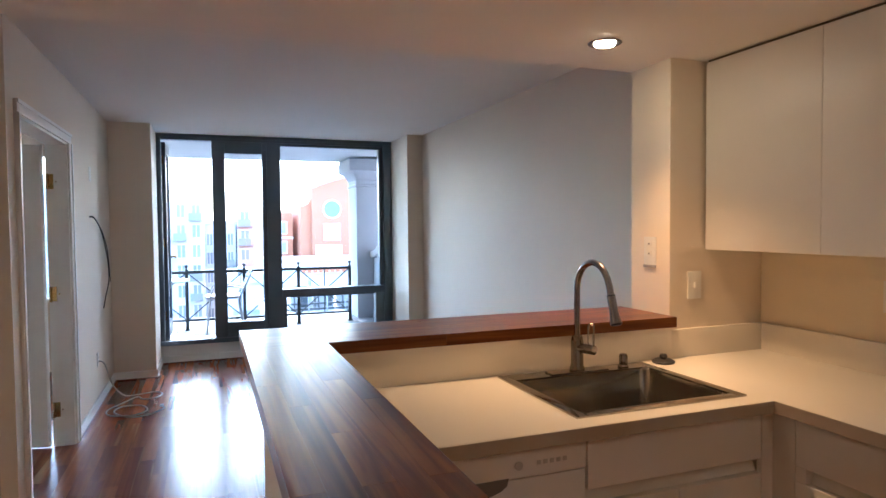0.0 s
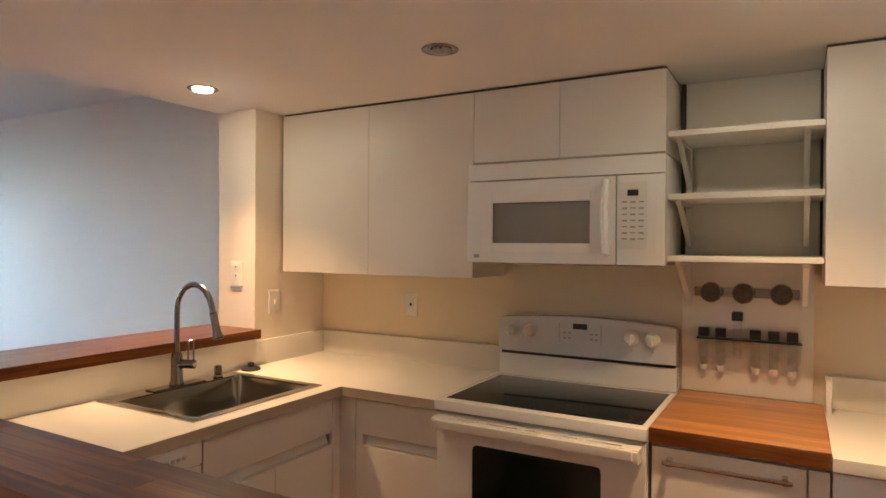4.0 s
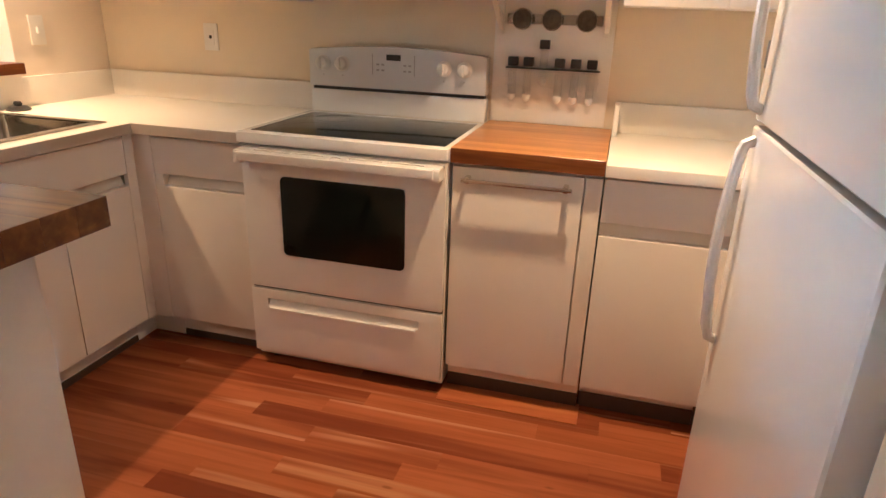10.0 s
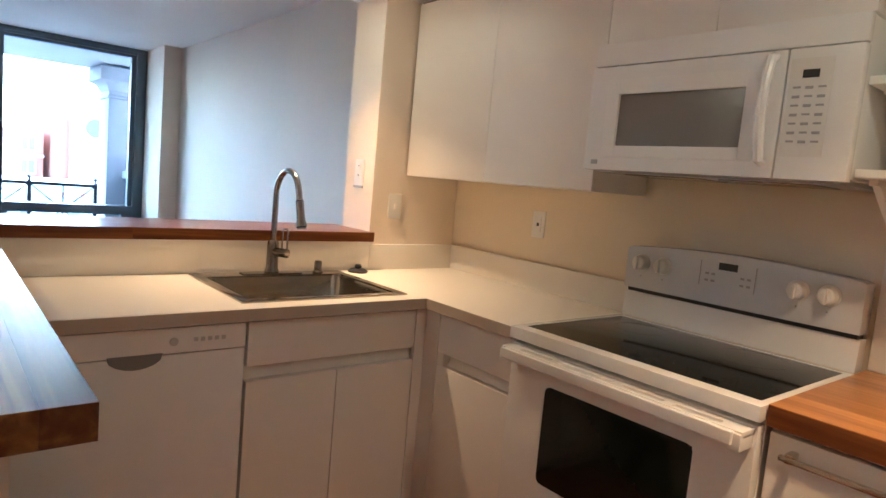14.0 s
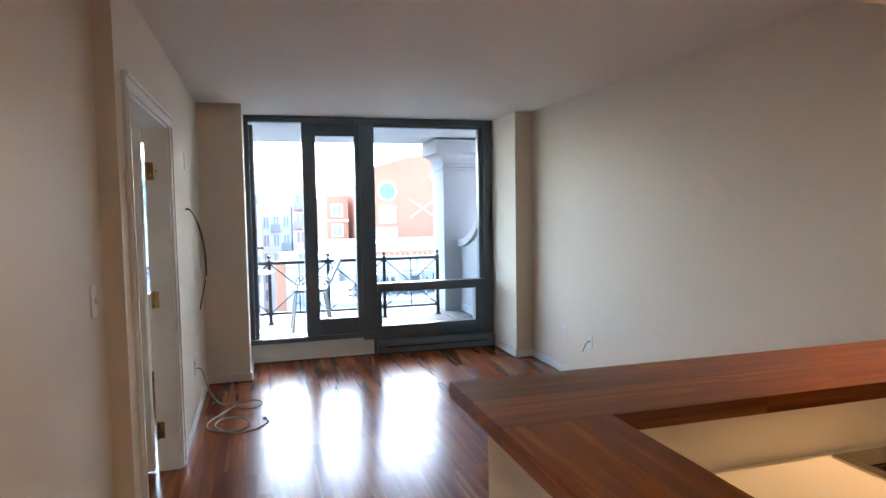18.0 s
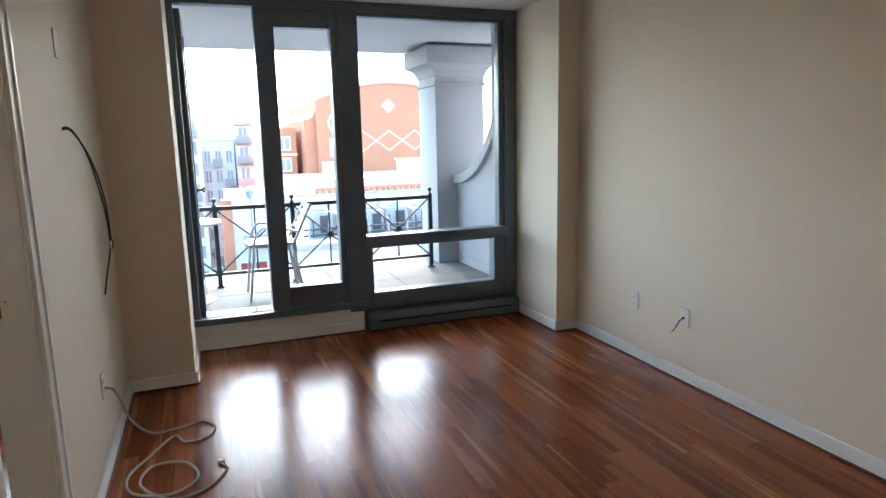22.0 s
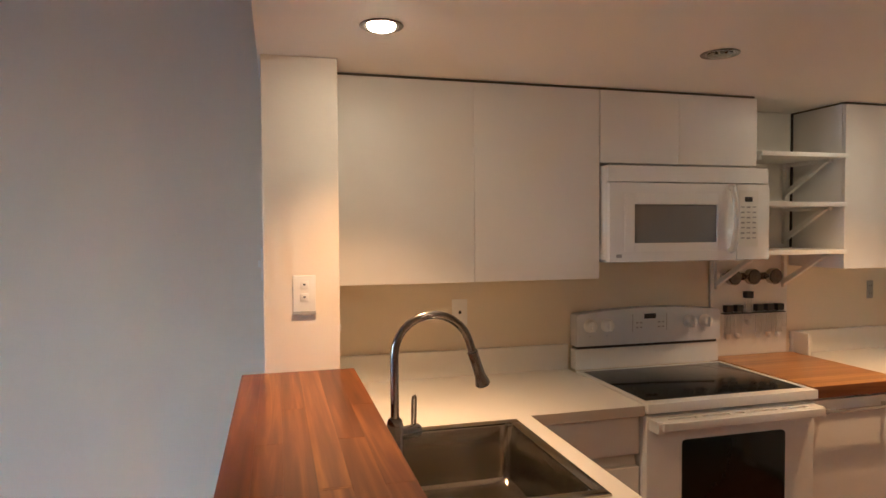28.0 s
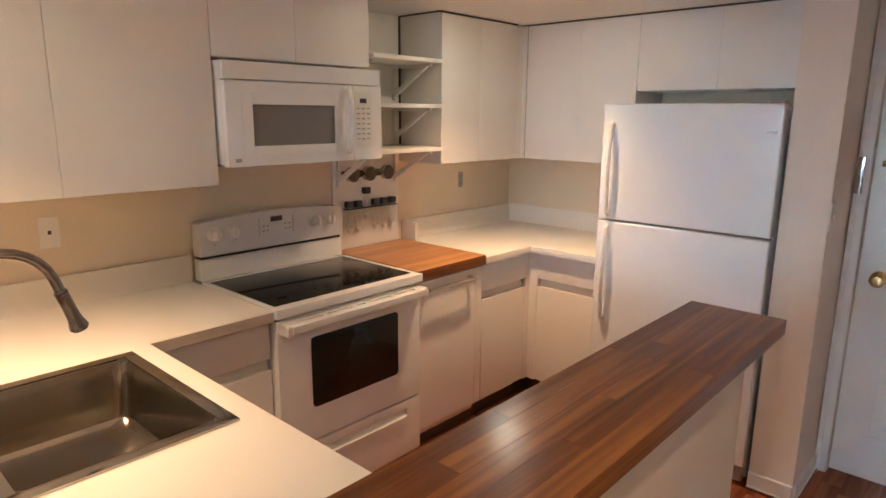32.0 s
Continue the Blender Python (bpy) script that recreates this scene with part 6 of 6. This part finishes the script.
c = thing("banded_tower_front", (1.25, 63.8, GZ), "red and white banded tower front", "building")
for k in range(6):
    part("band", bm_box(0.45, 2.05, 63.75, 63.98, 3.2 - 1.9 * k, 3.9 - 1.9 * k, 0.02), M_REDB, c)
flats(-20, -9, 70, 6.5, 6, 8, "pale apartment building far down the street", M_WHITEB, 9)

# low white shops with roof plant in front of the brick hall
c = thing("shop_building", (8, 33, GZ), "low white shop building with a flat roof", "building")
part("wall", bm_box(1.2, 17, 28, 43, GZ, -0.75, 0.03), M_WHITEB, c)
part("roof", bm_box(1.0, 17.2, 27.8, 43, -0.75, -0.6, 0.02), M_ROOF, c)
part("parapet", bm_box(1.0, 17.2, 27.7, 28.0, -0.75, -0.2, 0.03), M_WHITEB, c)
part("brick_frieze", join(bm_box(1.8, 7.2, 27.60, 27.7, -0.60, -0.48, 0.01), *[bm_box(1.8 + 0.27 * k, 1.96 + 0.27 * k, 27.56, 27.7, -0.70, -0.595, 0.01) for k in range(20)]), M_BRICK, c, "short toothed band of red brickwork")
part("coping", bm_box(0.95, 17.25, 27.62, 28.05, -0.2, -0.14, 0.01), M_METAL, c, "grey metal coping")
for i in range(7):
    far_window(c, 1.6 + 2.1 * i, 2.9 + 2.1 * i, 28.0, -4.6, -3.2)


def roof_unit(x, y, z, w, d, h, k):
    u = thing("rooftop_unit", (x, y, z), "grey rooftop air conditioning unit", "air conditioner", "rooftop units")
    part("casing", bm_box(x - w / 2, x + w / 2, y - d / 2, y + d / 2, z, z + h, 0.03), M_METAL, u)
    part("fan_panel", bm_box(x - w * 0.05, x + w * 0.38, y - d / 2 - 0.02, y - d / 2, z + h * 0.18, z + h * 0.86, 0.01), M_DARKU, u, "dark fan opening")
    part("pipe", bm_tube([(x - w * 0.35, y - d / 2 - 0.05, z), (x - w * 0.35, y - d / 2 - 0.05, z + h * 0.6), (x - w * 0.35, y - d / 2, z + h * 0.7)], 0.025, 6), M_DARKU, u)
    part("fan", bm_cyl((x, y, z + h), (x, y, z + h + 0.12), min(w, d) * 0.36, n=20), M_WINB, u)


c = thing("low_building", (1, 20, GZ), "low white building with a gravel roof", "building")
part("wall", bm_box(-0.2, 12, 20.5, 26.5, GZ, -1.85, 0.03), M_WHITEB, c)
part("roof", bm_box(-0.4, 12.2, 20.3, 26.7, -1.85, -1.7, 0.02), M_ROOF, c)
for k, (x, y, w, d, h) in enumerate(((0.95, 22, 0.8, 0.8, 0.85), (1.85, 22.2, 0.7, 0.8, 0.75), (2.75, 22, 0.75, 0.8, 0.8), (3.65, 22.2, 0.8, 0.8, 0.85), (4.55, 22, 0.75, 0.8, 0.8), (5.5, 22.1, 0.8, 0.8, 0.75))):
    roof_unit(x, y, -1.7, w, d, h, k)
c = thing("roof_pipework", (3.2, 21.3, -1.7), "dark steel beams and pipes in front of the roof units", "pipes")
for z in (-1.62, -1.42):
    part("beam", bm_box(0.3, 6.2, 21.28, 21.36, z, z + 0.07, 0.005), M_DARKU, c)
for k in range(9):
    x = 0.45 + 0.68 * k
    part("post", bm_box(x, x + 0.06, 21.27, 21.37, -1.7, -1.30 + 0.16 * (k % 3), 0.004), M_METAL, c)
for x, h in ((1.4, 1.05), (3.2, 1.2), (5.05, 0.95)):
    part("vent_pipe", join(bm_cyl((x, 22.6, -1.7), (x, 22.6, -1.7 + h), 0.07, n=10), bm_cyl((x, 22.6, -1.7 + h), (x, 22.6, -1.6 + h), 0.13, 0.05, n=10)), M_METAL, c)
c = thing("roof_hut", (8.9, 36, -0.6), "small white plant room on the shop roof", "roof hut")
part("wall", bm_box(8.2, 9.6, 35.4, 36.8, -0.6, 0.3, 0.03), M_WHITEB, c)
part("roof", bm_box(8.1, 9.7, 35.3, 36.9, 0.3, 0.4, 0.02), M_ROOF, c)
c = thing("storefront", (-0.5, 31, GZ), "white corner store with a red shop window", "building")
part("wall", bm_box(-1.6, 0.9, 29, 40, GZ, -1.15, 0.03), M_WHITEB, c)
part("corner_pier", bm_box(-2.05, -1.6, 28.9, 29.6, GZ, -0.9, 0.03), M_BRICK, c, "orange brick corner pier")
part("parapet", bm_box(-1.6, 1.0, 28.7, 29.0, -1.15, -0.7, 0.03), M_WHITEB, c)
part("awning", bm_prism([(28.3, -2.75), (29.0, -2.5), (29.0, -2.62), (28.3, -2.85)], "x", -1.2, 0.3), M_METAL, c, "small grey awning")
far_window(c, -1.4, -0.3, 29.0, -4.85, -3.7, M_SHOPRED)


def street_tree(x, y, base, h, seed_):
    """A small tree: a forked trunk and a crown of many leaf clumps."""
    rnd = random.Random(seed_)
    t = thing("street_tree", (x, y, base), "leafy green street tree", "tree", "street trees")
    bm = bm_tube([(x, y, base), (x + 0.05, y, base + h * 0.3), (x - 0.05, y + 0.05, base + h * 0.55)], [0.14, 0.10, 0.07], 8)
    for k in range(5):
        a = k * 1.26 + rnd.random()
        bm = join(bm, bm_tube([(x, y, base + h * (0.4 + 0.04 * k)), (x + math.cos(a) * h * 0.2, y + math.sin(a) * h * 0.2, base + h * (0.62 + 0.05 * k))], [0.06, 0.02], 6))
    part("trunk", bm, M_DARKBROWN, t)
    cr = bmesh.new()
    for k in range(1100):
        a, b, r = rnd.uniform(0, 6.28), rnd.uniform(-1, 1), rnd.random() ** 0.4
        lump = 0.75 + 0.35 * math.sin(3 * a + seed_) * math.cos(2.5 * b)
        p = Vector((x + math.cos(a) * math.sqrt(1 - b * b) * r * h * 0.30 * lump, y + math.sin(a) * math.sqrt(1 - b * b) * r * h * 0.30 * lump, base + h * 0.70 + b * r * h * 0.30 * lump))
        u = Vector((rnd.uniform(-1, 1), rnd.uniform(-1, 1), rnd.uniform(-1, 1))).normalized() * 0.13
        w = u.orthogonal().normalized() * 0.075
        cr.faces.new([cr.verts.new(p + q) for q in (u, w, -u, -w)])
    part("crown", cr, M_LEAF, t)


M_LEAF = surface("leaves", (0.07, 0.12, 0.03), 0.6, var=0.3, scale=2.0, fine=20, bump=0.0)
for k, (x, y, h) in enumerate(((-2.75, 25.5, 8.5), (-4.3, 26.5, 8.9), (-3.2, 28.5, 7.6), (15.5, 24, 8.5), (18, 26, 9))):
    street_tree(x, y, GZ, h, 20 + k)
c = thing("street_lamp", (-1.0, 26, GZ), "thin street lamp post with a round head", "street lamp")
part("pole", bm_cyl((-1.0, 26, GZ), (-1.0, 26, -0.65), 0.06, 0.04, 10), M_METAL, c)
part("head", bm_lathe([(0.001, 0), (0.12, 0.05), (0.2, 0.3), (0.14, 0.42), (0.001, 0.5)], (-1.0, 26, -0.65), 14), M_METAL, c)

# ---- floor boards, last ----
single("floor_patch", bm_box(-0.672, -0.537, -2.355, -1.845, 0.0005, 0.004, 0.0008), timber("patch_board", (0.24, 0.055, 0.014), (0.36, 0.11, 0.030), (0.46, 0.17, 0.05), "y", 0.3, 0.25, 0.2, 0.9, coat=0.1), "lighter wood board laid in front of the pull-out cabinet", "floor board")
fl = thing("floor", (0, 0, 0), "glossy reddish cherry wood strip floor", "floor", "", "structure")
rnd = random.Random(11)
PW = 0.083
LENGTHS = (0.45, 0.62, 0.78, 0.95, 1.15)
shared = {}
for L in LENGTHS:
    bm = bm_box(0.00005, PW - 0.00005, 0.00005, L - 0.00005, -0.02, 0, 0.0)
    bmesh.ops.bevel(bm, geom=[e for e in bm.edges if e.verts[0].co.z > -1e-4 and e.verts[1].co.z > -1e-4], offset=0.00012, segments=1, affect="EDGES")
    shared[L] = mesh_of("plank", bm, M_FLOOR, False)
rest_v, rest_f = [], []
count = 0
cols = int((0.0 - (XH - 0.06)) / PW) + 1
for i in range(cols):
    x = XH - 0.06 + PW * i
    y = YE - 1.0 - rnd.random()
    while y < YW + 0.05:
        L = rnd.choice(LENGTHS)
        near = -0.0 < y < 4.6 and x > XW - 0.02
        hidden = y + L < 0.2 and y > -0.5 and x > -1.2
        if near and count < 300:
            p = new("plank", shared[L])
            p.parent, p.location = fl, (x, y, 0)
            count += 1
        elif not hidden:
            k = len(rest_v)
            a, b = x + 0.00005, x + PW - 0.00005
            c0, c1 = max(y, YB - 0.06) + 0.00005, min(y + L, YW + 0.04) - 0.00005
            if c1 - c0 < 0.01:
                y += L
                continue
            e = 0.00012
            rest_v += [(a, c0, -0.02), (b, c0, -0.02), (b, c1, -0.02), (a, c1, -0.02), (a, c0, -e), (b, c0, -e), (b, c1, -e), (a, c1, -e), (a + e, c0 + e, 0), (b - e, c0 + e, 0), (b - e, c1 - e, 0), (a + e, c1 - e, 0)]
            for q in ((0, 1, 5, 4), (1, 2, 6, 5), (2, 3, 7, 6), (3, 0, 4, 7), (4, 5, 9, 8), (5, 6, 10, 9), (6, 7, 11, 10), (7, 4, 8, 11), (8, 9, 10, 11)):
                rest_f.append([k + v for v in q])
        y += L
me = bpy.data.meshes.new("floor_planks")
me.from_pydata(rest_v, [], rest_f)
me.materials.append(M_FLOOR_S)
rest = new("planks", me)
rest.parent = fl
tagged(rest, "", "", "", "stuff")
